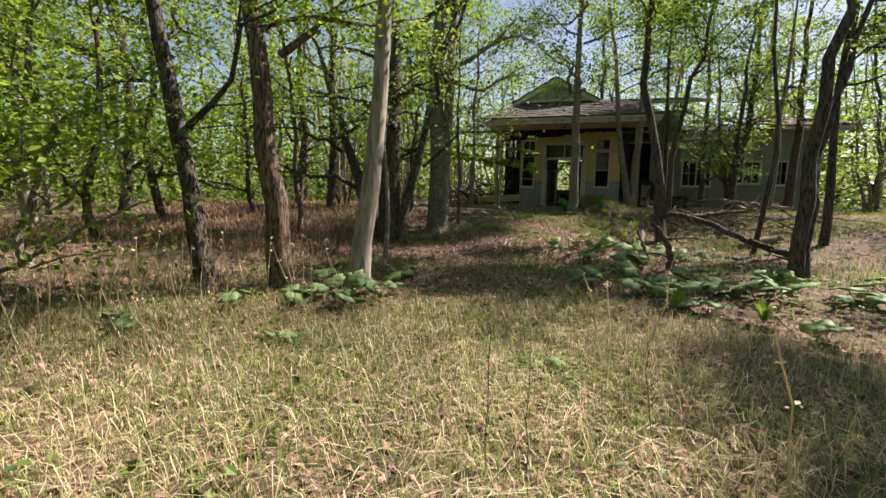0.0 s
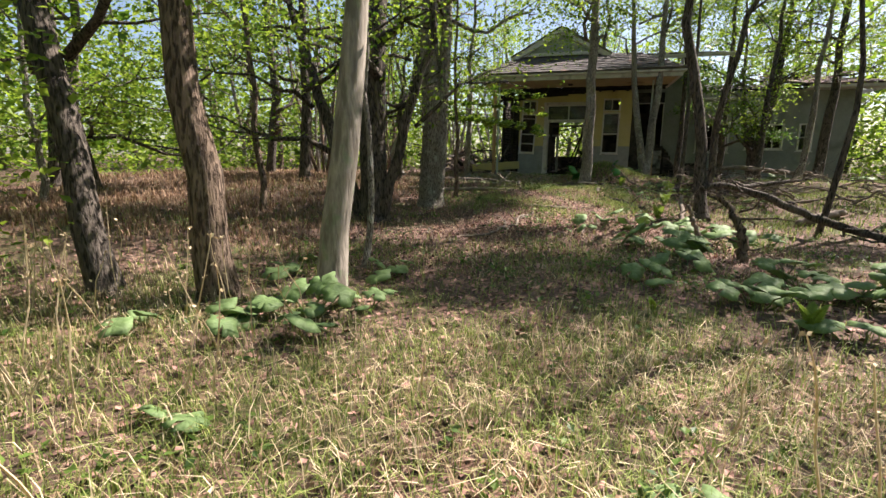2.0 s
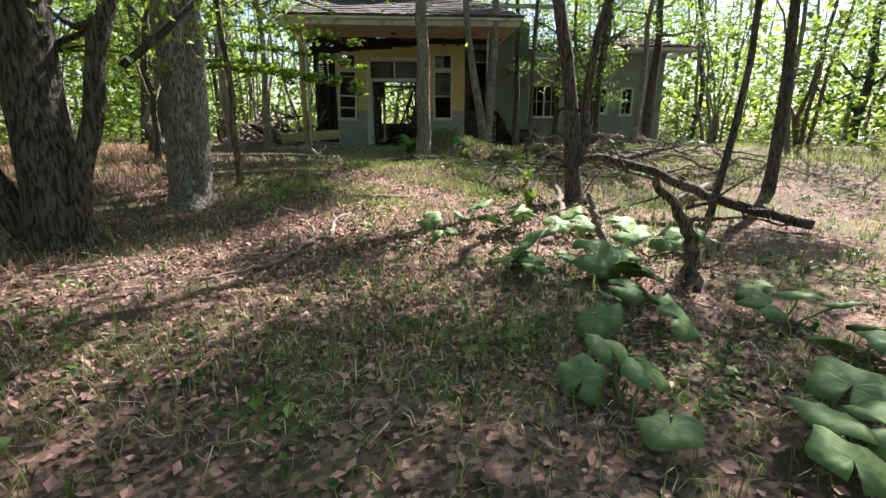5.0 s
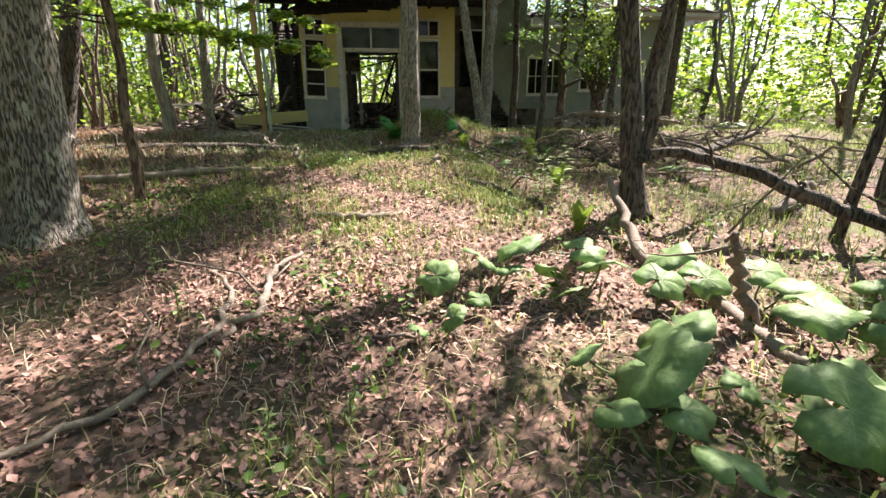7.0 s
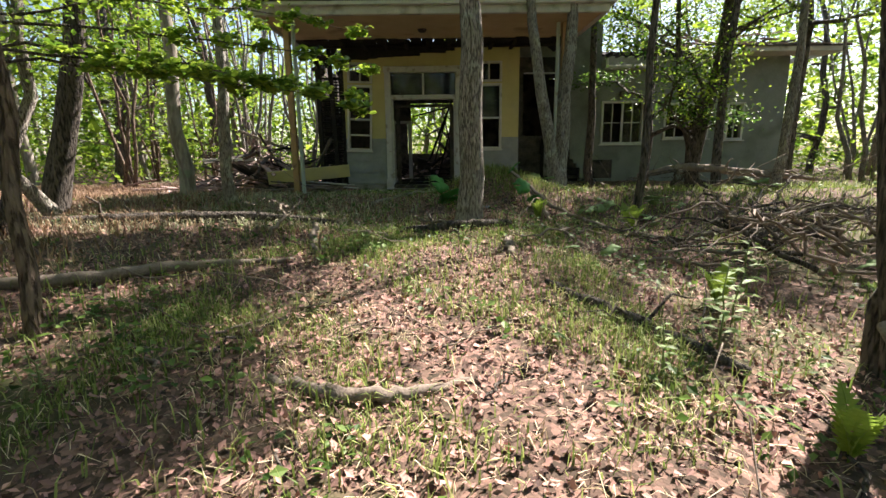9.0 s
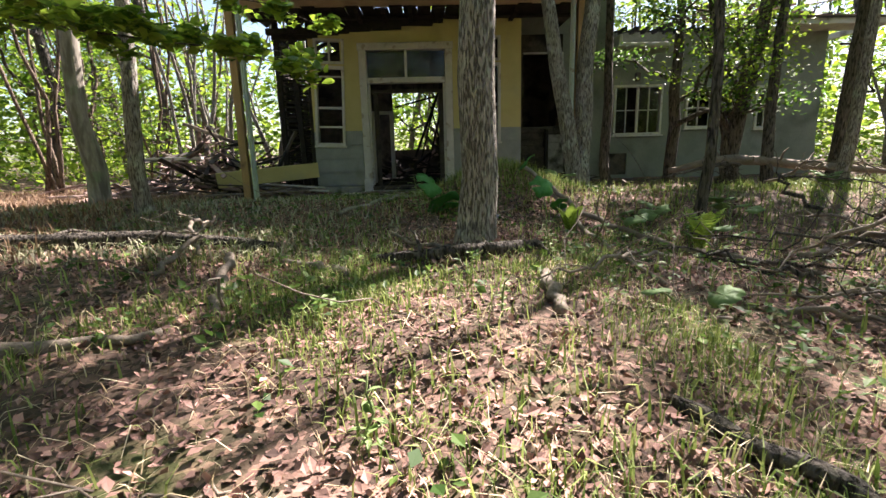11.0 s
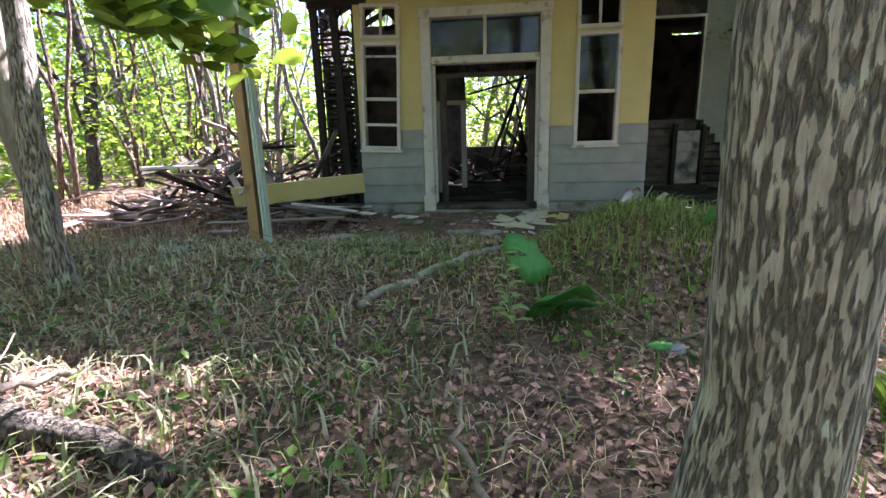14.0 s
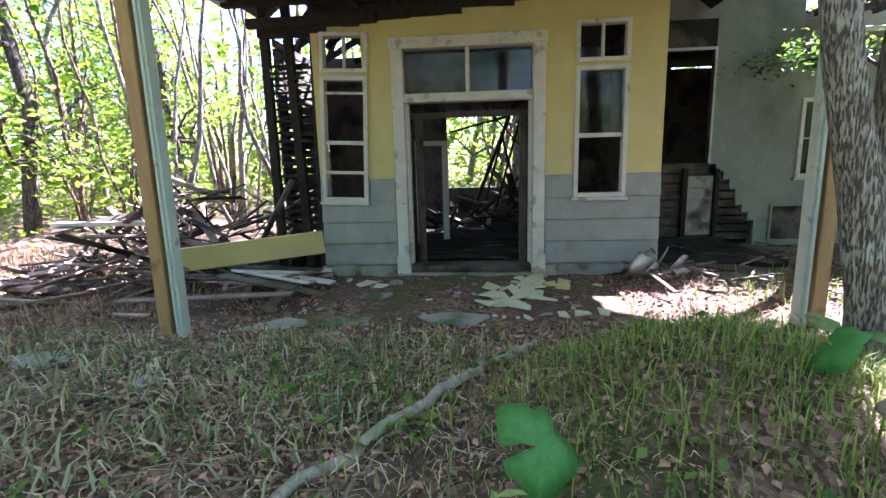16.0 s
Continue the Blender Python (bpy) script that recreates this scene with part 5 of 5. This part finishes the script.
leaf_group([(1.62, -4.96, 0.3, 0.26), (1.78, -5.12, 0.2, 0.2)], M_FRESH, 411, "young butterbur with fresh green leaves on the mound", 48)
leaf_group([(1.62, -4.15, 0.16, 0.26)], M_FRESH, 412, "young butterbur with fresh green leaves on the mound", 48)


def tall_herb(x, y, h, n, seed):
    """An upright stem with whorls of narrow pointed leaves."""
    r = np.random.default_rng(seed)
    ob = tagged(new("tall_herb"), "upright pale green herb with pointed leaves", "plant", "tall herbs")
    ob.location = (x, y, float(ground_height(x, y)))
    pts = bend((0, 0, -0.03), (r.normal(0, 0.04), r.normal(0, 0.04), h), 7, 0.03, r)
    Build().tube(pts, np.linspace(0.008, 0.003, 7), 5).thing("stem", M_STEM, ob, smooth=True)
    for k in range(n):
        f = 0.25 + 0.75 * k / n
        p = np.array([np.interp(f * 6, range(7), pts[:, c]) for c in range(3)])
        az, L = 2.4 * k, h * r.uniform(0.2, 0.32) * (1.15 - 0.5 * f)
        d, sd = np.array((math.cos(az), math.sin(az), 0.25)), np.array((-math.sin(az), math.cos(az), 0))
        v = [p, p + d * L * 0.45 + sd * L * 0.17, p + d * L * 0.8 + sd * L * 0.1 - (0, 0, 0.1 * L), p + d * L - (0, 0, 0.25 * L), p + d * L * 0.8 - sd * L * 0.1 - (0, 0, 0.1 * L),
             p + d * L * 0.45 - sd * L * 0.17, p + d * L * 0.5 - (0, 0, 0.05 * L)]
        Build().add(v, [(0, 1, 6), (1, 2, 6), (2, 3, 6), (3, 4, 6), (4, 5, 6), (5, 0, 6)]).thing("leaf", M_HERBPALE, ob)


for i, (x, y, h, n) in enumerate([(0.28, -5.0, 0.5, 22), (-0.9, -11.9, 0.25, 12), (-1.3, -11.3, 0.3, 14), (0.1, -12.8, 0.2, 12), (-0.2, -12.9, 0.18, 12), (2.0, -9.6, 0.55, 20), (2.3, -9.2, 0.6, 20),
                                  (-1.7, -10.0, 0.25, 12), (-0.15, -3.15, 0.22, 14), (1.2, -6.9, 0.3, 14), (0.1, -8.9, 0.25, 10), (0.7, -7.9, 0.22, 10), (1.5, -9.9, 0.3, 14), (0.3, -2.6, 0.15, 10)]):
    tall_herb(x, y, h, n, 450 + i)
# thin dark stems left standing in the clearing
for i, (x, y, h) in enumerate([(0.92, -20.04, 0.78), (1.14, -19.99, 0.72), (1.75, -19.4, 0.6), (-1.6, -19.9, 0.6)]):
    r = np.random.default_rng(470 + i)
    z = float(ground_height(x, y))
    pts = bend((x, y, z - 0.02), (x + r.normal(-0.03, 0.04), y + 0.05, z + h), 7, 0.03, r)
    st = Build().tube(pts, np.linspace(0.004, 0.002, 7), 5)
    for k in range(2, 7):
        st.tube([pts[k], pts[k] + (r.normal(0, 0.04), r.normal(0, 0.04), 0.05)], [0.003, 0.0015], 4)
    tagged(st.thing("dark_stalk", M_BARKBROWN), "thin dark reddish dead stem in the grass", "stalk", "dark stems in the clearing")


def fern(x, y, count, length, seed):
    r = np.random.default_rng(seed)
    ob = tagged(new("fern"), "bright yellow-green fern unrolling its fronds", "fern", "ferns by the path")
    ob.location = (x, y, float(ground_height(x, y)))
    for k in range(count):
        az = 2 * math.pi * k / count + r.uniform(-0.3, 0.3)
        t = np.linspace(0, 1, 15)
        L = length * r.uniform(0.8, 1.1)
        sp = np.stack([np.cos(az) * L * 0.4 * t ** 1.5, np.sin(az) * L * 0.4 * t ** 1.5, L * (t - 0.25 * t ** 3)], -1)
        b = Build().tube(sp, np.linspace(0.005, 0.002, 15), 4)
        side = np.array((-math.sin(az), math.cos(az), 0))
        for i in range(2, 15):
            wd = L * 0.18 * math.sin(math.pi * min(1, 0.12 + i / 15.5))
            up = sp[min(i + 1, 14)] - sp[i - 1]
            up /= np.linalg.norm(up)
            for sg in (-1, 1):
                p = sp[i]
                b.add([p - up * 0.010, p + side * sg * wd * 0.5 - up * 0.012, p + side * sg * wd + up * 0.02, p + side * sg * wd * 0.5 + up * 0.016, p + up * 0.012], [(0, 1, 2, 3, 4)])
        b.thing("frond", M_FERN, ob)


for i, (x, y, c, L) in enumerate([(2.97, -5.83, 7, 0.55), (2.35, -16.15, 5, 0.34), (3.1, -16.6, 5, 0.34), (1.75, -5.6, 6, 0.45), (2.05, -10.5, 5, 0.4), (2.4, -8.9, 6, 0.4), (1.25, -16.0, 3, 0.2)]):
    fern(x, y, c, L, 500 + i)

# ---- fallen wood ----
def log(pts, radii, mat, label, name="fallen_branch", sides=9, wobble=0.05, twigs=0, seed=0, rise=None):
    """A branch lying on the ground along points (x, y, height above the ground)."""
    r = np.random.default_rng(seed)
    P = np.array([(x, y, float(ground_height(x, y)) + h) for x, y, h in pts])
    k = max(10, 5 * len(P))
    s = np.linspace(0, len(P) - 1, k)
    Q = np.stack([np.interp(s, range(len(P)), P[:, c]) for c in range(3)], -1)
    for _ in range(2):
        Q[1:-1] = (Q[:-2] + 2 * Q[1:-1] + Q[2:]) / 4
    Q += r.normal(0, wobble * 0.4, Q.shape) * (1, 1, 0.4)
    R = np.interp(s, np.linspace(0, len(P) - 1, len(radii)), radii)
    b = Build().tube(Q, R, sides, 0.08, seed)
    for i in range(twigs):
        j = r.integers(k // 4, k)
        e = Q[j] + r.normal(0, 1, 3) * (0.35, 0.35, 0.2) + (0, 0, 0.12)
        b.tube(bend(Q[j], e, 5, 0.1, r), np.linspace(max(R[j] * 0.4, 0.004), 0.003, 5), 5)
    return tagged(b.thing(name, mat, smooth=True), label, "branch", "fallen branches")


log([(-0.1, -6.75, 0.03), (0.45, -6.9, 0.06), (0.8, -6.9, 0.07), (1.18, -6.72, 0.06)], [0.035, 0.05, 0.05, 0.035], M_BARKDARK, "short dark log lying at the foot of a tree", "fallen_log", seed=1, twigs=3)
log([(-0.78, -6.66, 0.03), (-0.48, -6.92, 0.04), (-0.22, -7.1, 0.03)], [0.025, 0.035, 0.03], M_DEADWOOD, "broken pale branch on the litter", seed=2)
log([(1.08, -7.3, 0.03), (1.03, -7.6, 0.04), (1.0, -7.9, 0.03)], [0.035, 0.04, 0.03], M_DEADWOOD, "short pale log on the litter", "fallen_log", seed=71)
log([(-0.03, -5.6, 0.14), (0.05, -6.0, 0.06), (0.2, -6.5, 0.05), (0.42, -6.8, 0.08)], [0.009, 0.013, 0.016, 0.018], M_DEADWOOD, "thin crooked branch leaning on a log", seed=72, twigs=1)
log([(1.72, -4.5, 0.12), (1.9, -5.2, 0.08), (1.84, -6.1, 0.05), (1.9, -7.2, 0.03)], [0.018, 0.024, 0.022, 0.014], M_DEADWOOD, "long bare dead branch in the grass", seed=73, twigs=4)
log([(-0.35, -11.05, 0.03), (-0.5, -11.32, 0.05), (-0.48, -11.8, 0.03), (-0.62, -12.15, 0.02)], [0.012, 0.022, 0.026, 0.016], M_DEADWOOD, "pale crooked branch lying in the litter", seed=74, twigs=2)
log([(-1.72, -5.7, 0.18), (-1.75, -6.1, 0.3), (-1.45, -6.6, 0.08)], [0.012, 0.02, 0.015], M_DEADWOOD, "forked dead branch propped on a log", seed=75, twigs=3)
log([(-0.75, -4.6, 0.03), (-0.2, -3.9, 0.05), (0.25, -3.2, 0.04), (0.6, -2.7, 0.03)], [0.028, 0.03, 0.028, 0.02], M_BARKPALE, "long pale bare branch lying before the porch", seed=3)
log([(-0.55, -9.95, 0.0), (-0.25, -10.12, 0.03), (0.1, -10.17, 0.03), (0.48, -9.97, 0.0)], [0.025, 0.04, 0.038, 0.018], M_DEADWOOD, "half-buried curved root across the path", seed=4)
log([(2.75, -9.85, 0.55), (3.2, -9.9, 0.75), (3.9, -10.3, 0.62), (4.6, -10.8, 0.30), (5.3, -11.6, 0.1)], [0.045, 0.055, 0.065, 0.07, 0.06], M_BARKDARK, "thick fallen limb arching over the ground", "fallen_limb", seed=5, twigs=8)
log([(3.4, -10.0, 0.7), (4.2, -9.4, 0.75), (5.2, -8.7, 0.7)], [0.05, 0.045, 0.02], M_BARKDARK, "thick fallen limb resting on other wood", "fallen_limb", seed=6, twigs=8)
log([(2.5, -10.1, 0.45), (2.45, -10.6, 0.18), (2.35, -11.2, 0.06), (2.45, -11.9, 0.04), (2.35, -12.7, 0.03)], [0.03, 0.045, 0.05, 0.05, 0.03], M_DEADWOOD, "pale bare fallen branch winding over the ground", seed=7, twigs=4)
log([(2.68, -13.42, 0.0), (2.62, -13.4, 0.4), (2.35, -13.3, 0.85)], [0.075, 0.055, 0.03], M_BARKBROWN, "broken dead stump with splintered top", "dead_stump", seed=8, twigs=7)
log([(2.45, -12.25, 0.0), (2.3, -12.2, 0.35), (2.2, -12.25, 0.6)], [0.04, 0.035, 0.02], M_DEADWOOD, "crooked bare dead stem among leaves", "dead_sapling", seed=9, twigs=4)
log([(-3.6, -8.9, 0.03), (-2.6, -8.6, 0.05), (-1.8, -8.25, 0.06), (-1.0, -8.0, 0.03)], [0.045, 0.055, 0.045, 0.02], M_DEADWOOD, "long weathered log on the litter", "fallen_log", seed=10)
log([(-5.4, -6.3, 0.05), (-3.6, -5.9, 0.08), (-2.2, -5.8, 0.08), (-1.0, -6.1, 0.05)], [0.06, 0.085, 0.08, 0.04], M_BARKDARK, "dark mossy log in the grass", "fallen_log", seed=11, twigs=4)
log([(-1.35, -6.5, 0.35), (-1.5, -6.7, 0.15), (-1.6, -7.0, 0.02)], [0.012, 0.02, 0.02], M_DEADWOOD, "crooked dead branch standing up", seed=12, twigs=2)
log([(-1.06, -7.0, 0.16), (-0.98, -7.4, 0.06), (-0.86, -7.75, 0.02)], [0.03, 0.028, 0.03], M_DEADWOOD, "broken pale branch on the litter", seed=13, twigs=1)
log([(-0.9, -11.2, 0.02), (-0.6, -11.9, 0.03), (-0.85, -12.6, 0.02), (-1.3, -13.1, 0.02)], [0.012, 0.02, 0.022, 0.01], M_DEADWOOD, "thin crooked stick on the litter", seed=14, twigs=2)
log([(1.55, -4.5, 0.25), (2.0, -5.0, 0.1), (2.6, -5.9, 0.05), (3.3, -6.9, 0.03)], [0.025, 0.03, 0.03, 0.02], M_DEADWOOD, "long dead branch leaning on the mound", seed=15, twigs=6)
log([(1.15, -8.8, 0.03), (1.6, -9.3, 0.05), (2.0, -9.9, 0.03)], [0.03, 0.035, 0.025], M_BARKDARK, "dark fallen branch on the litter", seed=16, twigs=3)
log([(3.5, -6.4, 0.05), (4.4, -6.0, 0.08), (5.6, -5.9, 0.1)], [0.03, 0.03, 0.02], M_DEADWOOD, "tangled dead branch in the grass", seed=17, twigs=8)
log([(4.6, -9.9, 0.05), (5.1, -9.5, 0.12), (5.6, -9.2, 0.1)], [0.06, 0.08, 0.06], M_DEADWOOD, "short bleached log on the grass", "fallen_log", seed=18, twigs=2)
log([(4.8, -1.6, 0.3), (5.6, -2.0, 0.5), (6.8, -2.4, 0.35), (8.0, -2.6, 0.2)], [0.05, 0.08, 0.08, 0.04], M_DEADWOOD, "splintered fallen trunk before the wing", "fallen_limb", seed=19, twigs=12)
r = np.random.default_rng(104)
for i in range(70):
    x, y = r.uniform(-3.2, 4.5), r.uniform(-14.5, -2.6)
    az, L = r.uniform(0, math.pi), r.uniform(0.2, 0.8)
    log([(x, y, 0.015), (x + L * math.cos(az) / 2, y + L * math.sin(az) / 2, 0.03), (x + L * math.cos(az), y + L * math.sin(az), 0.02)], [0.010 * r.uniform(0.5, 1.3), 0.006],
        M_DEADWOOD if i % 3 else M_BARKDARK, "thin dry stick on the forest floor", "stick", 5, 0.05, int(i % 3), 700 + i)
# tangle of dead branches beside the forked tree
for i in range(30):
    x, y = r.uniform(2.3, 5.4), r.uniform(-8.7, -6.2)
    az, L, up = r.uniform(-0.7, 0.9) + (math.pi if i % 2 else 0), r.uniform(0.8, 2.2), r.uniform(0.1, 0.75) * min(1, (x - 1.9) / 1.6)
    log([(x, y, 0.03 + 0.3 * up), (x + 0.5 * L * math.cos(az), y + 0.5 * L * math.sin(az), up), (x + L * math.cos(az), y + L * math.sin(az), max(0.05, up * r.uniform(0.3, 1.2)))],
        [r.uniform(0.014, 0.034), 0.014, 0.005], M_DEADWOOD if i % 3 else M_BARKDARK, "bare tangled dead branch in a heap", "dead_branch", 6, 0.12, 5, 860 + i)
for i in range(16):
    x, y = r.uniform(3.2, 7.5), r.uniform(-9, -2.5)
    log([(x, y, 0.1), (x + r.uniform(-1, 1), y + r.uniform(-0.8, 0.8), 0.45), (x + r.uniform(-1.6, 1.6), y + r.uniform(-1, 1), 0.2)], [0.028, 0.02, 0.008], M_DEADWOOD if i % 2 else M_BARKDARK,
        "bare tangled dead branch beside the house", "dead_branch", 6, 0.1, 5, 800 + i)

# ---- rubble round the porch ----
r = np.random.default_rng(105)


def slab(x, y, sx, sy, th, rot, mat, label, name, tilt=(0, 0), lift=0.0, sides=6):
    n = sides
    a = np.sort(r.uniform(0, 2 * math.pi, n) * 0.25 + np.linspace(0, 2 * math.pi, n, endpoint=False))
    ring = np.stack([sx * np.cos(a), sy * np.sin(a)], -1) * r.uniform(0.75, 1.1, (n, 1))
    v = np.concatenate([np.c_[ring, np.zeros(n)], np.c_[ring * 0.96, np.full(n, th)]])
    f = [tuple(range(n))[::-1], tuple(range(n, 2 * n))] + [(i, (i + 1) % n, n + (i + 1) % n, n + i) for i in range(n)]
    m = pose(x, y, float(ground_height(x, y)) + lift, tilt[0], tilt[1], rot)
    return tagged(Build().add([m @ Vector(q) for q in v], f).thing(name, mat), label, "rubble", name.replace("_", " ") + " pieces")


for i in range(26):
    u = r.uniform(0, 1)
    slab(0.2 + 0.85 * u + r.normal(0, 0.08), -1.35 + 0.85 * u + r.normal(0, 0.28), r.uniform(0.09, 0.24), r.uniform(0.07, 0.17), 0.014, r.uniform(0, 180), M_CREAM if i % 4 else M_YELLOW,
         "broken pale yellow plaster board on the ground", "plaster_slab", (r.uniform(-5, 5), r.uniform(-5, 5)), 0.012 + 0.008 * (i % 4), 4 + i % 2)
for x, y, q in ((1.07, -1.87, 0.16), (1.3, -1.75, 0.12), (0.9, -1.9, 0.1), (-1.26, -0.55, 0.22), (-1.05, -0.72, 0.14), (-2.1, -3.2, 0.15), (1.5, -0.6, 0.1)):
    slab(x, y, q, q * 0.7, 0.014, r.uniform(0, 180), M_CREAM, "broken pale yellow plaster board on the ground", "plaster_slab", (r.uniform(-5, 5), r.uniform(-5, 5)), 0.012, 4)
for i in range(90):
    slab(r.uniform(-2.2, 2.4), r.uniform(-2.6, -0.15), r.uniform(0.02, 0.07), r.uniform(0.015, 0.05), 0.012, r.uniform(0, 180), (M_FASCIA, M_GREYBOARD, M_CHARGREY, M_PLANK)[i % 4],
         "small chip of plaster and board", "rubble_chip", (r.uniform(-9, 9), r.uniform(-9, 9)), 0.006)
for x, y, sx, sy in ((-1.75, -2.17, 0.42, 0.2), (-0.2, -2.1, 0.42, 0.2), (-1.1, -2.1, 0.3, 0.17), (-3.0, -3.2, 0.3, 0.2), (-1.0, -1.2, 0.2, 0.12), (-1.9, -3.6, 0.14, 0.1), (-2.9, -3.3, 0.16, 0.1), (-0.9, -0.6, 0.12, 0.1)):
    slab(x, y, sx, sy, 0.03, r.uniform(-20, 20), M_CONCRETE, "flat grey paving stone sunk in the earth", "paving_stone")
for i in range(64):
    x, y = r.uniform(1.9, 4.8), r.uniform(-1.1, -0.1) if i % 2 else r.uniform(-0.3, 1.5)
    L = r.uniform(0.15, 0.7)
    m = pose(x, y, float(ground_height(x, y)) + r.uniform(0.02, 0.16), r.uniform(-8, 8), r.uniform(-10, 10), r.uniform(0, 180))
    tagged(Build().box(-L / 2, L / 2, -r.uniform(0.008, 0.03), r.uniform(0.008, 0.03), -0.008, 0.01, m).thing("broken_lath", (M_CHARGREY, M_DEADWOOD, M_CHAR, M_CHARGREY)[i % 4]),
           "splintered piece of wood in the rubble", "debris", "splintered wood by the porch")
# torn sheet metal at the porch corner
for i, (x, y, s) in enumerate(((1.95, -0.35, 0.3), (2.15, -0.28, 0.34), (2.35, -0.4, 0.26))):
    t = np.linspace(0, 1, 7)
    v = [(x + 0.12 * math.sin(5 * k + i) + 0.16 * u, y + 0.1 * math.cos(4 * k) - 0.05 * u, -0.12 + s * (1 - 0.6 * k * (i > 0)) * u * (1 + 0.2 * math.sin(9 * k))) for k in t for u in (0, 1)]
    ob = Build().add(v, [(2 * k, 2 * k + 2, 2 * k + 3, 2 * k + 1) for k in range(6)]).thing("metal_sheet", M_TIN, smooth=True)
    so = ob.modifiers.new("thick", "SOLIDIFY")
    so.thickness = 0.004
    tagged(ob, "crumpled torn sheet of pale metal", "scrap", "metal scraps")


def plank(p0, p1, w, th, mat, label, name="plank", group="collapsed planks", roll=0):
    v = Vector(p1) - Vector(p0)
    m = Matrix.Translation(p0) @ v.to_track_quat("X", "Z").to_matrix().to_4x4() @ pose(0, 0, 0, roll, 0, 0)
    return tagged(Build().box(0, v.length, -w / 2, w / 2, -th / 2, th / 2, m).thing(name, mat, bevel=0.004), label, "plank", group)


# long yellow fascia board lying on edge
plank((-1.86, -0.30, 0.36), (-3.7, -0.85, 0.22), 0.30, 0.035, M_YELLOW, "long fallen yellow board lying on edge", "yellow_board", "yellow boards", 78)
for i in range(9):
    y = -0.4 - 0.15 * i
    plank((-1.5 - r.uniform(0, 0.5), y, r.uniform(-0.05, 0.1)), (-2.7 - r.uniform(0, 1.2), y - r.uniform(-0.6, 0.7), r.uniform(-0.04, 0.2)), r.uniform(0.06, 0.16), 0.022,
          (M_FASCIA, M_CHARGREY, M_DEADWOOD)[i % 3], "grey weathered plank lying by the wall")
plank((-2.95, -0.35, -0.1), (-2.35, 0.05, 1.15), 0.09, 0.06, M_CHARGREY, "charred timber leaning against the burnt corner", "leaning_timber")
# heap of collapsed boards left of the house
for i in range(205):
    cx, cy = -4.5 + r.normal(0, 1.0), -0.1 + r.normal(0, 0.8)
    hz = 1.2 * math.exp(-((cx + 4.4) / 1.0) ** 2 - ((cy - 0.1) / 1.0) ** 2)
    z = float(ground_height(cx, cy)) + hz * r.uniform(0.1, 1.0) + 0.03
    L, az = r.uniform(0.25, 1.5), r.uniform(0, math.pi)
    dz = r.normal(0, 0.12 + 0.3 * hz) * L
    d = np.array((math.cos(az) * L / 2, math.sin(az) * L / 2))
    lo = float(ground_height(cx, cy)) + 0.02
    plank((cx - d[0], cy - d[1], max(lo, z - dz / 2)), (cx + d[0], cy + d[1], max(lo, z + dz / 2)), r.uniform(0.025, 0.11), r.uniform(0.012, 0.035),
          (M_PLANK, M_PLANK, M_DEADWOOD, M_CHARGREY, M_PLANK, M_BARKBROWN, M_CHARGREY)[i % 7], "broken weathered plank in the collapsed heap", roll=r.uniform(-40, 40))
for i in range(70):
    u = r.uniform(0, 1)
    x, y, top = -4.5 + 1.9 * u, 0.5 + r.normal(0, 0.3), 1.25 - 0.5 * u
    z, L, az = r.uniform(0.05, 1.0) * top, r.uniform(0.3, 1.0), r.normal(0.0, 0.9)
    dz = r.normal(0.05, 0.35) * L
    plank((x - L / 2 * math.cos(az), y - L / 2 * math.sin(az), max(0.0, z - dz / 2)), (x + L / 2 * math.cos(az), y + L / 2 * math.sin(az), z + dz / 2), r.uniform(0.015, 0.07),
          r.uniform(0.01, 0.03), (M_CHARGREY, M_PLANK, M_CHAR, M_DEADWOOD, M_BARKBROWN)[i % 5], "splintered dark board in the collapsed heap", roll=r.uniform(-40, 40))
plank((-4.75, 0.3, 1.38), (-3.5, 0.55, 0.85), 0.12, 0.07, M_DEADWOOD, "grey beam sticking out of the heap", "beam")
plank((-5.35, -0.5, 0.66), (-4.1, -0.45, 0.66), 0.12, 0.06, M_FASCIA, "pale straight beam on top of the heap", "beam")
plank((-6.8, -1.0, 0.0), (-4.6, -1.4, 0.05), 0.12, 0.05, M_PLANK, "sunlit beam along the heap", "beam")
# rag of pale cloth in the litter
tagged(slab(1.05, -5.15, 0.07, 0.05, 0.03, 20, M_PLASTIC, "pale crumpled rag among the leaves", "rag"), category="litter")
